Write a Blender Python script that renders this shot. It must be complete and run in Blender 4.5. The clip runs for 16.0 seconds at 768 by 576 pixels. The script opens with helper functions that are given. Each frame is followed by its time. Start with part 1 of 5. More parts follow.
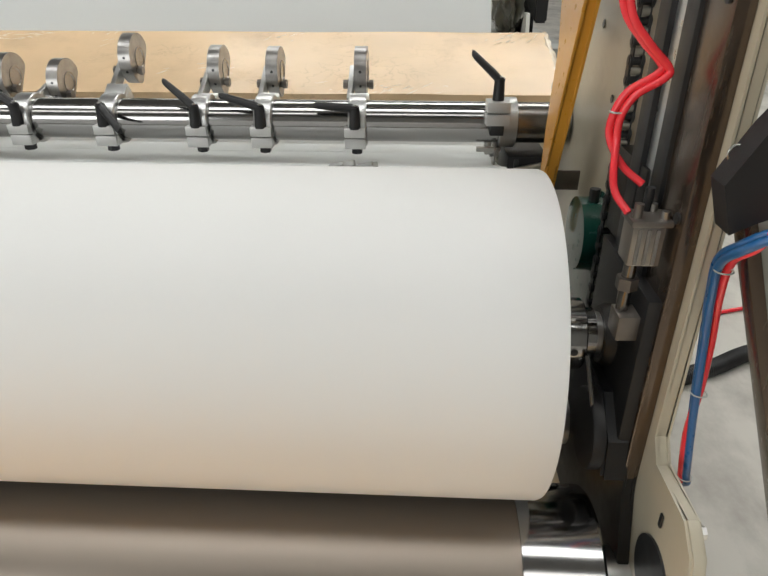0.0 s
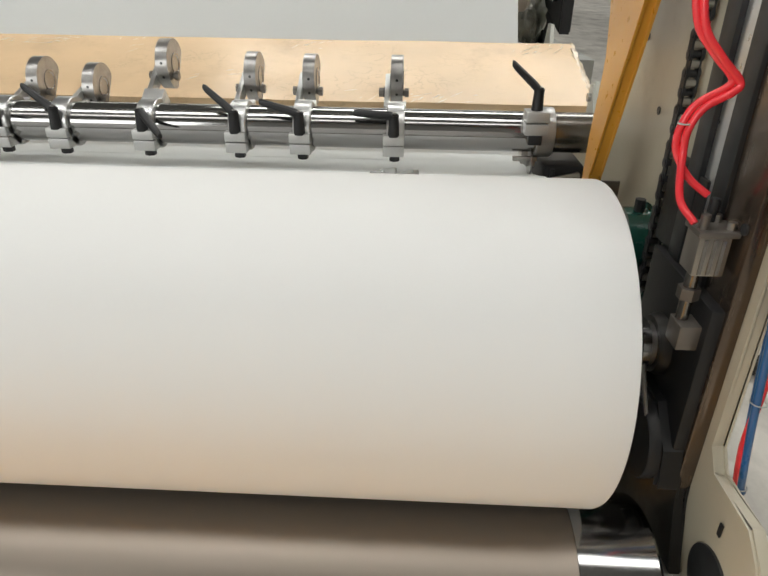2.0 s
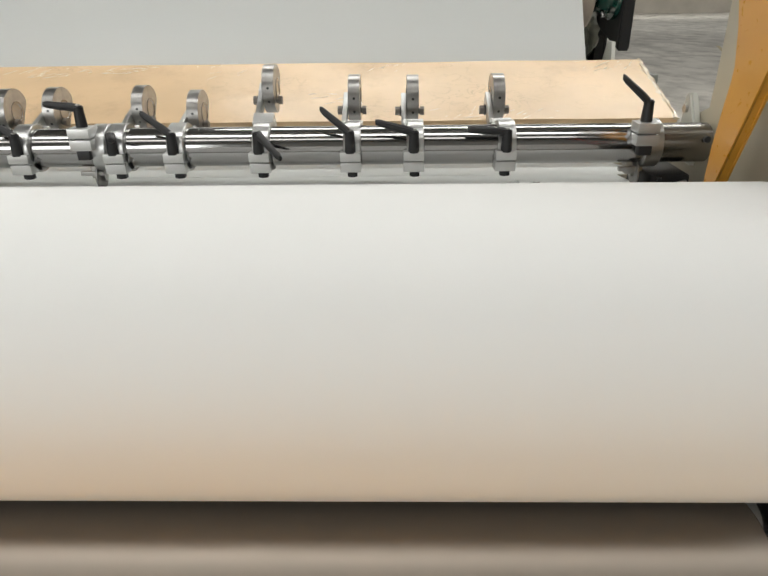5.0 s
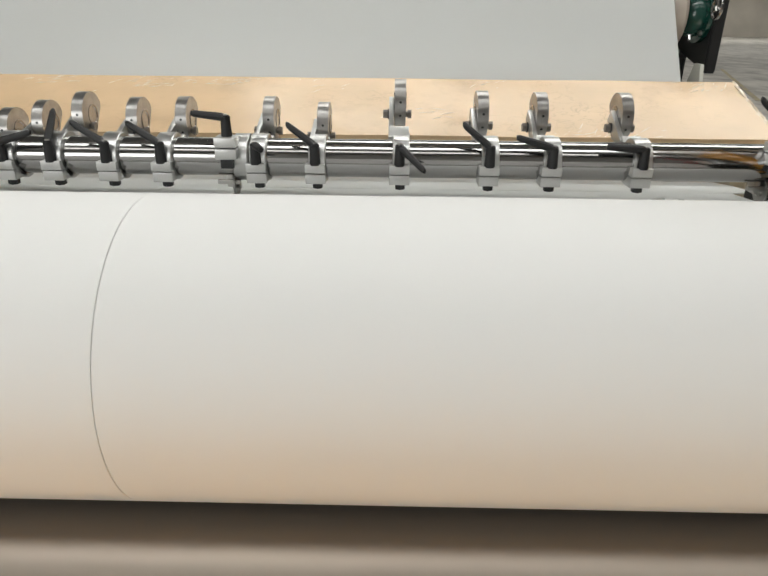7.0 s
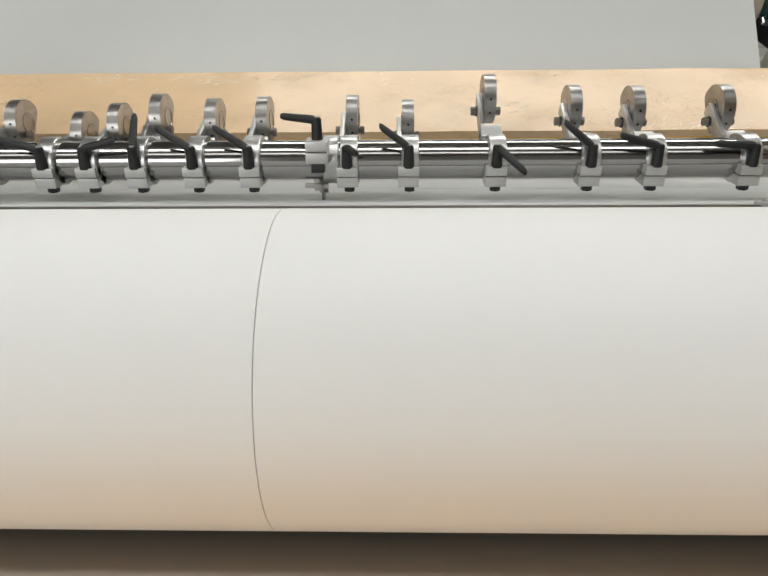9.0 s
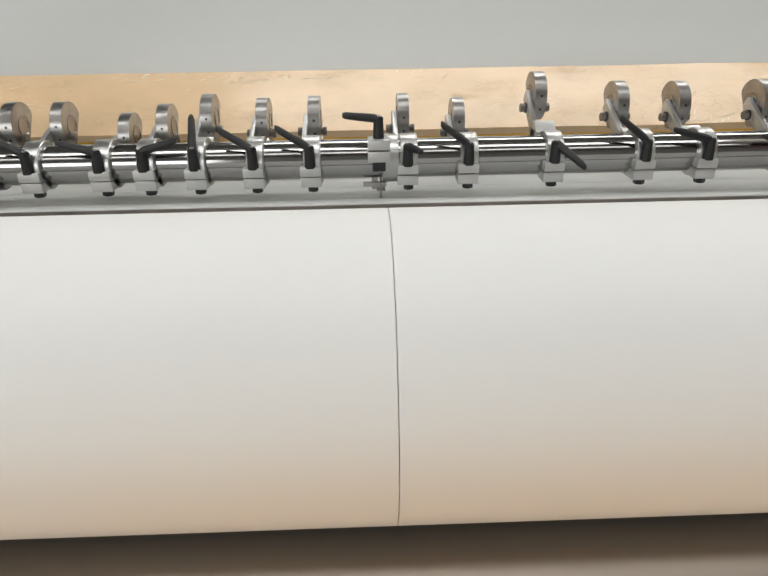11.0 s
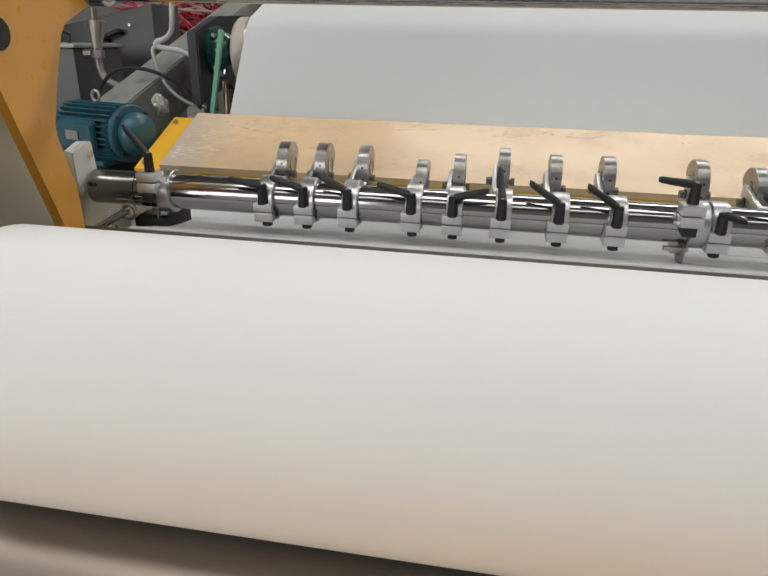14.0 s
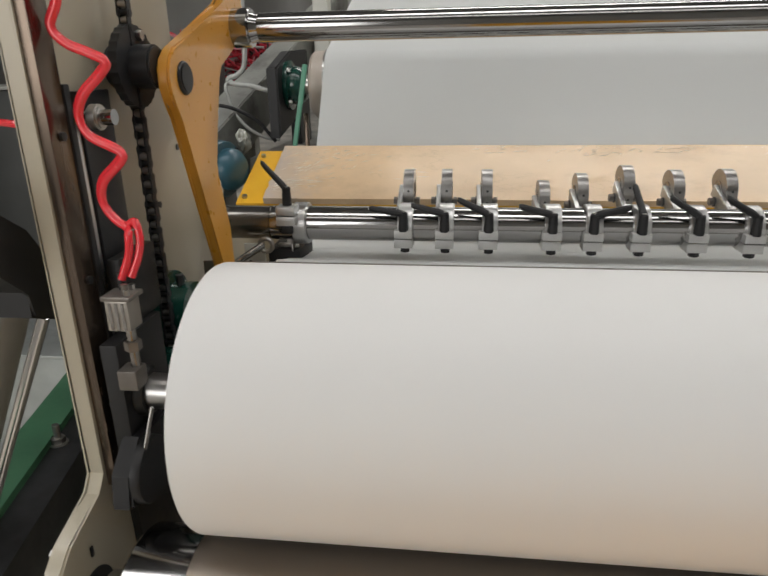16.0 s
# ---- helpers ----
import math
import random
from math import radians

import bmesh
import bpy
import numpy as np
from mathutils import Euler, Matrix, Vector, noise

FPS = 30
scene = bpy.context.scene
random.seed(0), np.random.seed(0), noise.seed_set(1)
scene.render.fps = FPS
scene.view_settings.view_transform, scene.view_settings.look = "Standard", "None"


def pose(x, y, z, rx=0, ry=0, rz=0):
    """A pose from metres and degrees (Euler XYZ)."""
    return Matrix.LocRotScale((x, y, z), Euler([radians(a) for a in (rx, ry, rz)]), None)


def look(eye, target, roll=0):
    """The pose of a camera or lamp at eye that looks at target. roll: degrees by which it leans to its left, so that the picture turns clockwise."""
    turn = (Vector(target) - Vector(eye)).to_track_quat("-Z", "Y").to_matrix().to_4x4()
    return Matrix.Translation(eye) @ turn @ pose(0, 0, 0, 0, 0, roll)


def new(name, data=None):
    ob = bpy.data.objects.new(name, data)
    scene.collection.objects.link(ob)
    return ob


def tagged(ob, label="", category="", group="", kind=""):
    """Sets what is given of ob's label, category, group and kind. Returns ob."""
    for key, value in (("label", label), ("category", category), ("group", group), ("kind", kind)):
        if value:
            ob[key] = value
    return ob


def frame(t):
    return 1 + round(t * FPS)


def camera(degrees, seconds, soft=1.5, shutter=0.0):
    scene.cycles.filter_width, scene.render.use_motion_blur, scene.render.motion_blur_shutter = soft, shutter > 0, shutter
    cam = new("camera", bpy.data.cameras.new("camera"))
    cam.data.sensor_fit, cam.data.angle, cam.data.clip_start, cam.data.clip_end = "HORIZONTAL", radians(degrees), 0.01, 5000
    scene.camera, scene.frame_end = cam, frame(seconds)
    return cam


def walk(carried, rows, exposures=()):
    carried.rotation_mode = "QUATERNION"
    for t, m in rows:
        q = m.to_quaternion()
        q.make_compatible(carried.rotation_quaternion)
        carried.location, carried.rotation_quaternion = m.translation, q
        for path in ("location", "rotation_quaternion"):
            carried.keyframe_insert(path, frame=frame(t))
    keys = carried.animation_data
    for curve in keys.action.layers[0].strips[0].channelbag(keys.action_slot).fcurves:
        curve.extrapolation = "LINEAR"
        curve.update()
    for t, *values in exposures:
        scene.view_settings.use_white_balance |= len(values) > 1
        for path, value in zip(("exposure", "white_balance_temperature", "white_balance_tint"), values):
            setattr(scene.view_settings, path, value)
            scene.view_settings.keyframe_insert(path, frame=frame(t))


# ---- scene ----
cam = camera(63.14, 16.0, 1.6, 0.25)
PATH = [
    (0, (0.9065, -1.1260, 1.5098), (0.8192, 0.6382, 0.5717), -0.06),
    (0.5, (0.9036, -1.1243, 1.5084), (0.8254, 0.6389, 0.5676), 0.22),
    (1, (0.8927, -1.1237, 1.5077), (0.8083, 0.6408, 0.5699), 0.19),
    (1.5, (0.8674, -1.1271, 1.5069), (0.7843, 0.6417, 0.5772), 0.65),
    (2, (0.8323, -1.1323, 1.5101), (0.7599, 0.6437, 0.5932), 0.80),
    (2.5, (0.7914, -1.1440, 1.5110), (0.7356, 0.6388, 0.6063), 0.10),
    (3, (0.7753, -1.1423, 1.5128), (0.7275, 0.6457, 0.6181), -0.22),
    (3.5, (0.7741, -1.1284, 1.5103), (0.6950, 0.6649, 0.6283), 0.53),
    (4, (0.7304, -1.1340, 1.4989), (0.6506, 0.6658, 0.6303), -0.37),
    (6.5, (0.3969, -1.1953, 1.5096), (0.3913, 0.6278, 0.6872), -0.19),
    (7, (0.3349, -1.1852, 1.5059), (0.3090, 0.6426, 0.6944), 0.57),
    (7.5, (0.2930, -1.1708, 1.5110), (0.2601, 0.6502, 0.6849), -1.25),
    (8, (0.2499, -1.1492, 1.5180), (0.1988, 0.6607, 0.6684), -2.12),
    (8.5, (0.2093, -1.1355, 1.5246), (0.1416, 0.6704, 0.6676), -0.97),
    (11, (-0.0036, -1.1449, 1.5390), (0.0447, 0.6533, 0.6648), -0.84),
    (11.5, (-0.0426, -1.1594, 1.5378), (-0.0183, 0.6492, 0.6845), -0.99),
    (12, (-0.0981, -1.1793, 1.5296), (-0.1727, 0.6479, 0.7198), -0.05),
    (12.5, (-0.1580, -1.1822, 1.5272), (-0.3429, 0.6503, 0.7474), 1.84),
    (13, (-0.2131, -1.1827, 1.5269), (-0.4183, 0.6580, 0.7720), 0.21),
    (13.5, (-0.2849, -1.1851, 1.5418), (-0.4929, 0.6582, 0.7943), 0.95),
    (14, (-0.3441, -1.1847, 1.5526), (-0.6449, 0.6481, 0.8108), 1.37),
    (14.5, (-0.4120, -1.1991, 1.5521), (-0.7023, 0.6439, 0.8316), 1.93),
    (15, (-0.4964, -1.2142, 1.5607), (-0.7191, 0.6458, 0.8601), 0.21),
    (15.5, (-0.5789, -1.2561, 1.5747), (-0.7834, 0.6130, 0.8928), 0.15),
    (16, (-0.6727, -1.2600, 1.5637), (-0.9060, 0.6076, 0.8873), -1.03),
]
walk(cam, [(t, look(e, g, r)) for t, e, g, r in PATH], [(0, 0.03, 6540, 8), (2, 0.05, 6640, 8), (4, 0.03, 6640, 8), (7, -0.03, 6610, 8), (11.5, -0.09, 6590, 9), (13.5, -0.15, 6570, 9), (14.5, -0.19, 6580, 10), (15.2, -0.26, 6620, 10), (16, -0.37, 6660, 11)])

# ---- light ----
world = bpy.data.worlds.new("world")
scene.world = world
world.use_nodes = True
_sky = world.node_tree.nodes.new("ShaderNodeTexSky")
_sky.sky_type, _sky.sun_disc, _sky.sun_elevation, _sky.sun_rotation = "NISHITA", False, radians(84), radians(200)
_bg = world.node_tree.nodes["Background"]
_bg.inputs["Strength"].default_value = 0.1
world.node_tree.links.new(_sky.outputs["Color"], _bg.inputs["Color"])


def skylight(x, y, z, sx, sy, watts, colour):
    """An area lamp added in one unseen opening of the roof, in place of daylight."""
    lamp = bpy.data.lights.new("roof_fill_lamp", "AREA")
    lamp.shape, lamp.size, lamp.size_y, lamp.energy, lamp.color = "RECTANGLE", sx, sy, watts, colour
    ob = new("roof_fill_lamp", lamp)
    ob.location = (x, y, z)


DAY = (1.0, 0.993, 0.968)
# unseen roof openings with added lamps: from x, to x, middle y, width, watts
ROOF_FILLS = [(-7.8, 7.8, -4.4, 0.9, 130), (-7.8, 0.3, -1.42, 0.9, 165), (0.302, 8.2, -1.42, 0.9, 118), (-1.5, 11.5, 4.0, 0.9, 480),
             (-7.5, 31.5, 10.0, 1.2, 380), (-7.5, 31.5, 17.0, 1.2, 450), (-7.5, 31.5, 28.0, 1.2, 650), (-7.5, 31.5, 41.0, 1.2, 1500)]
for _a, _b, _y, _w, _p in ROOF_FILLS:
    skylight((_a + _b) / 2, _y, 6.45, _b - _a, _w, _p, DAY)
# area lamp added in an unseen south wall opening, to brighten web and roll
_fill = bpy.data.lights.new("south_fill_lamp", "AREA")
_fill.shape, _fill.size, _fill.size_y, _fill.energy, _fill.color = "RECTANGLE", 5.2, 2.8, 222, DAY
_fill_ob = new("south_fill_lamp", _fill)
_fill_ob.location, _fill_ob.rotation_euler = (-4.6, -7.12, 2.6), (radians(90), 0, 0)
sun = bpy.data.lights.new("sun", "SUN")
sun.energy, sun.angle, sun.color = 5.0, radians(0.6), (1.0, 0.93, 0.82)
new("sun", sun).rotation_euler = (radians(2), radians(6), 0)


# ---- materials ----
def mat(name, colour, rough=0.5, metal=0.0, vary=0.12, scale=6.0, bump=0.0, bump_scale=60.0, coat=0.0,
        stretch=(1, 1, 1), rough_vary=0.08, stain=None, stain_scale=3.0, stain_low=0.55, stain_high=0.75):
    m = bpy.data.materials.new(name)
    m.use_nodes = True
    n, l = m.node_tree.nodes, m.node_tree.links
    b = n["Principled BSDF"]
    b.inputs["Metallic"].default_value = metal
    b.inputs["Coat Weight"].default_value = coat
    b.inputs["Coat Roughness"].default_value = 0.08
    tc = n.new("ShaderNodeTexCoord")
    mp = n.new("ShaderNodeMapping")
    mp.inputs["Scale"].default_value = stretch
    l.new(tc.outputs["Object"], mp.inputs["Vector"])
    big = n.new("ShaderNodeTexNoise")
    big.inputs["Scale"].default_value, big.inputs["Detail"].default_value = scale, 5
    l.new(mp.outputs["Vector"], big.inputs["Vector"])
    ramp = n.new("ShaderNodeValToRGB")
    ramp.color_ramp.elements[0].position, ramp.color_ramp.elements[1].position = 0.3, 0.7
    ramp.color_ramp.elements[0].color = (*[c * (1 - vary) for c in colour], 1)
    ramp.color_ramp.elements[1].color = (*[min(1, c * (1 + vary)) for c in colour], 1)
    l.new(big.outputs["Fac"], ramp.inputs["Fac"])
    out = ramp.outputs["Color"]
    fine = n.new("ShaderNodeTexNoise")
    fine.inputs["Scale"].default_value, fine.inputs["Detail"].default_value = bump_scale, 4
    l.new(mp.outputs["Vector"], fine.inputs["Vector"])
    if stain:
        st = n.new("ShaderNodeTexNoise")
        st.inputs["Scale"].default_value, st.inputs["Detail"].default_value = stain_scale, 8
        st.inputs["Roughness"].default_value = 0.65
        l.new(mp.outputs["Vector"], st.inputs["Vector"])
        sr = n.new("ShaderNodeMapRange")
        sr.inputs["From Min"].default_value, sr.inputs["From Max"].default_value = stain_low, stain_high
        l.new(st.outputs["Fac"], sr.inputs["Value"])
        mix = n.new("ShaderNodeMix")
        mix.data_type = "RGBA"
        l.new(sr.outputs["Result"], mix.inputs["Factor"])
        l.new(out, mix.inputs["A"])
        mix.inputs["B"].default_value = (*stain, 1)
        out = mix.outputs["Result"]
    l.new(out, b.inputs["Base Color"])
    rr = n.new("ShaderNodeMapRange")
    rr.inputs["To Min"].default_value, rr.inputs["To Max"].default_value = max(0.02, rough - rough_vary), min(1, rough + rough_vary)
    l.new(fine.outputs["Fac"], rr.inputs["Value"])
    l.new(rr.outputs["Result"], b.inputs["Roughness"])
    if bump:
        bp = n.new("ShaderNodeBump")
        bp.inputs["Strength"].default_value, bp.inputs["Distance"].default_value = 1.0, bump
        l.new(fine.outputs["Fac"], bp.inputs["Height"])
        l.new(bp.outputs["Normal"], b.inputs["Normal"])
        if coat:
            l.new(bp.outputs["Normal"], b.inputs["Coat Normal"])
    return m


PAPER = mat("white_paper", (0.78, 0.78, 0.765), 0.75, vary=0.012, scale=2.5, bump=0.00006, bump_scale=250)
# Same paper as the roll; base colour raised to stand in for stronger light.
WEB_PAPER = mat("brightened_web_paper", (0.865, 0.88, 0.87), 0.75, vary=0.012, scale=2.5, bump=0.00006, bump_scale=250)


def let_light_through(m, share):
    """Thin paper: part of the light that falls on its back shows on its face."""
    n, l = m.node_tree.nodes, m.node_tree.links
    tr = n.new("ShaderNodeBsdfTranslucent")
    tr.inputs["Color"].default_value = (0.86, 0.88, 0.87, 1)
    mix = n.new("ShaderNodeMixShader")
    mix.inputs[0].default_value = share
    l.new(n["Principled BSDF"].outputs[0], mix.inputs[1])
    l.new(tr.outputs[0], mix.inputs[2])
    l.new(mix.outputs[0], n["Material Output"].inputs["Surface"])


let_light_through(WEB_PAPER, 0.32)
CHROME = mat("polished_chrome", (0.41, 0.405, 0.40), 0.12, 1.0, vary=0.03, scale=4, rough_vary=0.04, bump_scale=40, stretch=(0.3, 1, 1))
DRUM = mat("sprayed_drum_steel", (0.265, 0.225, 0.19), 0.42, 1.0, vary=0.015, scale=5, rough_vary=0.02)
STEEL = mat("worn_steel", (0.50, 0.49, 0.47), 0.32, 1.0, vary=0.12, scale=25)
ALU = mat("cast_aluminium", (0.56, 0.56, 0.555), 0.36, 1.0, vary=0.06, scale=30, bump=0.00015, bump_scale=400)
ALU_MACHINED = mat("machined_aluminium", (0.60, 0.60, 0.59), 0.40, 0.75, vary=0.05, scale=30)
DISC = mat("grey_knife_steel", (0.37, 0.36, 0.35), 0.34, 1.0, vary=0.18, scale=40, bump=0.0001, bump_scale=300)
BLACK = mat("black_plastic", (0.010, 0.010, 0.011), 0.5, vary=0.2, scale=20, bump=0.00008, bump_scale=600)
BLACK_STEEL = mat("blackened_steel", (0.035, 0.036, 0.038), 0.38, 0.4, vary=0.25, scale=18)
DARK = mat("dark_oily_steel", (0.022, 0.021, 0.020), 0.42, 0.35, vary=0.3, scale=12)
BROWN_RAIL = mat("oiled_rail_steel", (0.15, 0.115, 0.09), 0.25, 0.85, vary=0.06, scale=6, stretch=(3, 3, 0.3))
CREAM = mat("cream_machine_paint", (0.50, 0.455, 0.35), 0.34, vary=0.05, scale=5, bump=0.0001, bump_scale=90, coat=0.2,
            stain=(0.34, 0.30, 0.23), stain_scale=4, stain_low=0.62, stain_high=0.85)
YELLOW = mat("orange_yellow_paint", (0.72, 0.34, 0.045), 0.30, vary=0.06, scale=6, bump=0.00008, bump_scale=70, coat=0.3)
YELLOW_PLATE = mat("bright_yellow_paint", (0.85, 0.46, 0.03), 0.4, vary=0.06, scale=6)
GREEN = mat("dark_green_paint", (0.008, 0.060, 0.045), 0.25, vary=0.15, scale=14, coat=0.5)
GREEN_LIGHT = mat("pale_green_paint", (0.10, 0.32, 0.22), 0.4, vary=0.1, scale=12)
GREEN_BEAM = mat("green_frame_paint", (0.045, 0.14, 0.075), 0.45, vary=0.15, scale=8)
BLUE = mat("teal_motor_paint", (0.020, 0.088, 0.125), 0.4, vary=0.14, scale=15, coat=0.12, bump=0.0002, bump_scale=80)
RED_HOSE = mat("red_air_hose", (0.85, 0.035, 0.05), 0.24, vary=0.04, scale=20, coat=0.4)
BLUE_HOSE = mat("blue_air_hose", (0.015, 0.11, 0.30), 0.3, vary=0.06, scale=20, coat=0.3)
CLEAR_HOSE = mat("milky_hose", (0.42, 0.43, 0.41), 0.22, vary=0.08, scale=30, coat=0.4)
GREY_BEAM = mat("galvanised_beam", (0.33, 0.335, 0.31), 0.45, 0.3, vary=0.18, scale=9, stain=(0.12, 0.115, 0.105), stain_scale=5, stain_low=0.48, stain_high=0.7)
GREY_COAT = mat("grey_rubber_coat", (0.30, 0.295, 0.275), 0.5, vary=0.12, scale=12)
GREY_BOX = mat("grey_enamel", (0.048, 0.050, 0.048), 0.4, vary=0.12, scale=8)
FLANGE = mat("rose_grey_flange", (0.50, 0.44, 0.38), 0.42, vary=0.08, scale=12)
CORE = mat("brown_core_board", (0.34, 0.23, 0.14), 0.8, vary=0.1, scale=30)
CONCRETE = mat("concrete_floor", (0.50, 0.475, 0.43), 0.55, vary=0.22, scale=1.3, bump=0.0006, bump_scale=30, stretch=(1, 0.55, 1),
               stain=(0.25, 0.23, 0.205), stain_scale=1.8, stain_low=0.46, stain_high=0.68)
WALL = mat("cream_hall_plaster", (0.30, 0.30, 0.29), 0.8, vary=0.06, scale=0.8, bump=0.001, bump_scale=20)
ROOF = mat("grey_roof_sheet", (0.20, 0.205, 0.21), 0.6, vary=0.08, scale=1.0)
# far wall in the floor's tone, lightened in place of missing light
FAR_WALL = mat("lightened_far_wall", (0.50, 0.46, 0.40), 0.8, vary=0.15, scale=0.5, bump=0.001, bump_scale=20)
OCHRE = mat("ochre_bounce_colour", (0.64, 0.295, 0.001), 0.7, vary=0.08, scale=0.9, bump=0.001, bump_scale=20)
WORN_LINE = mat("worn_yellow_line", (0.44, 0.37, 0.20), 0.6, vary=0.12, scale=3, stain=(0.30, 0.26, 0.21), stain_scale=5, stain_low=0.45, stain_high=0.6)
WHITE_STEEL = mat("off_white_paint", (0.68, 0.68, 0.62), 0.45, vary=0.06, scale=10)
BOARD = mat("film_wrapped_plywood", (0.74, 0.53, 0.315), 0.5, vary=0.09, scale=4, coat=0.22, stretch=(1, 1.3, 1), stain=(0.56, 0.385, 0.225),
            stain_scale=5, stain_low=0.54, stain_high=0.80)


def wrap_in_film(m):
    """Creased clear film over the board: sharp creases in the gloss, and a greyer doubled layer at one end."""
    n, l = m.node_tree.nodes, m.node_tree.links
    b = n["Principled BSDF"]
    b.inputs["Coat Roughness"].default_value = 0.16
    tc = n.new("ShaderNodeTexCoord")
    mp = n.new("ShaderNodeMapping")
    mp.inputs["Scale"].default_value, mp.inputs["Rotation"].default_value = (9, 14, 9), (0, 0, 0.5)
    l.new(tc.outputs["Object"], mp.inputs["Vector"])
    no = n.new("ShaderNodeTexNoise")
    no.inputs["Scale"].default_value, no.inputs["Detail"].default_value, no.inputs["Distortion"].default_value = 2.2, 5, 0.6
    l.new(mp.outputs["Vector"], no.inputs["Vector"])
    sub = n.new("ShaderNodeMath")
    sub.operation = "SUBTRACT"
    sub.inputs[1].default_value = 0.5
    l.new(no.outputs["Fac"], sub.inputs[0])
    ab = n.new("ShaderNodeMath")
    ab.operation = "ABSOLUTE"
    l.new(sub.outputs[0], ab.inputs[0])
    cr = n.new("ShaderNodeMapRange")
    cr.inputs["From Min"].default_value, cr.inputs["From Max"].default_value = 0.0, 0.035
    cr.inputs["To Min"].default_value, cr.inputs["To Max"].default_value = 1.0, 0.0
    l.new(ab.outputs[0], cr.inputs["Value"])
    bp = n.new("ShaderNodeBump")
    bp.inputs["Strength"].default_value, bp.inputs["Distance"].default_value = 0.9, 0.0045
    patch = n.new("ShaderNodeTexNoise")
    patch.inputs["Scale"].default_value, patch.inputs["Detail"].default_value = 6.0, 2
    l.new(tc.outputs["Object"], patch.inputs["Vector"])
    pr = n.new("ShaderNodeMapRange")
    pr.inputs["From Min"].default_value, pr.inputs["From Max"].default_value = 0.50, 0.62
    l.new(patch.outputs["Fac"], pr.inputs["Value"])
    mu = n.new("ShaderNodeMath")
    mu.operation = "MULTIPLY"
    l.new(cr.outputs["Result"], mu.inputs[0])
    l.new(pr.outputs["Result"], mu.inputs[1])
    l.new(mu.outputs[0], bp.inputs["Height"])
    l.new(bp.outputs["Normal"], b.inputs["Coat Normal"])
    # doubled film
    sx = n.new("ShaderNodeSeparateXYZ")
    l.new(tc.outputs["Object"], sx.inputs[0])
    add = n.new("ShaderNodeMath")
    add.operation = "MULTIPLY_ADD"
    add.inputs[1].default_value = 0.25
    l.new(no.outputs["Fac"], add.inputs[0])
    l.new(sx.outputs["X"], add.inputs[2])
    mr = n.new("ShaderNodeMapRange")
    mr.inputs["From Min"].default_value, mr.inputs["From Max"].default_value = -0.90, -1.06
    mr.inputs["To Max"].default_value = 0.75
    l.new(add.outputs[0], mr.inputs["Value"])
    old = b.inputs["Base Color"].links[0].from_socket
    mix = n.new("ShaderNodeMix")
    mix.data_type = "RGBA"
    l.new(mr.outputs["Result"], mix.inputs["Factor"])
    l.new(old, mix.inputs["A"])
    mix.inputs["B"].default_value = (0.47, 0.42, 0.38, 1)
    # thin browner lines along the creases, in patches
    crease_patch = n.new("ShaderNodeMapRange")
    crease_patch.inputs["From Min"].default_value, crease_patch.inputs["From Max"].default_value = 0.50, 0.68
    crease_patch.inputs["To Max"].default_value = 0.32
    l.new(patch.outputs["Fac"], crease_patch.inputs["Value"])
    thin = n.new("ShaderNodeMapRange")
    thin.inputs["From Min"].default_value, thin.inputs["From Max"].default_value = 0.0, 0.016
    thin.inputs["To Min"].default_value, thin.inputs["To Max"].default_value = 1.0, 0.0
    l.new(ab.outputs[0], thin.inputs["Value"])
    crease_tone = n.new("ShaderNodeMath")
    crease_tone.operation = "MULTIPLY"
    l.new(crease_patch.outputs["Result"], crease_tone.inputs[0])
    l.new(thin.outputs["Result"], crease_tone.inputs[1])
    mix2 = n.new("ShaderNodeMix")
    mix2.data_type = "RGBA"
    l.new(crease_tone.outputs[0], mix2.inputs["Factor"])
    l.new(mix.outputs["Result"], mix2.inputs["A"])
    mix2.inputs["B"].default_value = (0.30, 0.21, 0.13, 1)
    l.new(mix2.outputs["Result"], b.inputs["Base Color"])


wrap_in_film(BOARD)
# near-white colour of the slivers stands in for glints on the film
GLINT = mat("pale_glint_sliver", (0.96, 0.90, 0.78), 0.40, vary=0.05, scale=30, coat=0.3)
FILM_HEAP = mat("grey_crumpled_film", (0.34, 0.345, 0.30), 0.18, vary=0.3, scale=22, bump=0.004, bump_scale=26, coat=0.8)
WIRE_PINK = mat("faded_pink_cable", (0.62, 0.22, 0.25), 0.45, vary=0.1)
WIRE_RED = mat("red_cable", (0.55, 0.03, 0.05), 0.4, vary=0.1)
FILM_TAN = mat("tan_film_edge", (0.70, 0.58, 0.42), 0.30, vary=0.12, scale=20, bump=0.0008, bump_scale=40, coat=0.6)
OILY = mat("oily_grey_steel", (0.20, 0.18, 0.16), 0.36, 0.6, vary=0.2, scale=20)
CYLINDER = mat("dulled_aluminium", (0.38, 0.35, 0.31), 0.34, 0.8, vary=0.15, scale=25, stretch=(1, 1, 0.3))
BURNISHED = mat("burnished_steel", (0.30, 0.285, 0.27), 0.24, 1.0, vary=0.12, scale=14, stretch=(0.4, 1, 1))
TANK = mat("dull_galvanised_sheet", (0.36, 0.385, 0.375), 0.42, 0.5, vary=0.2, scale=7, stain=(0.22, 0.23, 0.22), stain_scale=6)
SILVER = mat("silver_sheet", (0.66, 0.66, 0.66), 0.3, 0.9, vary=0.1, scale=6)


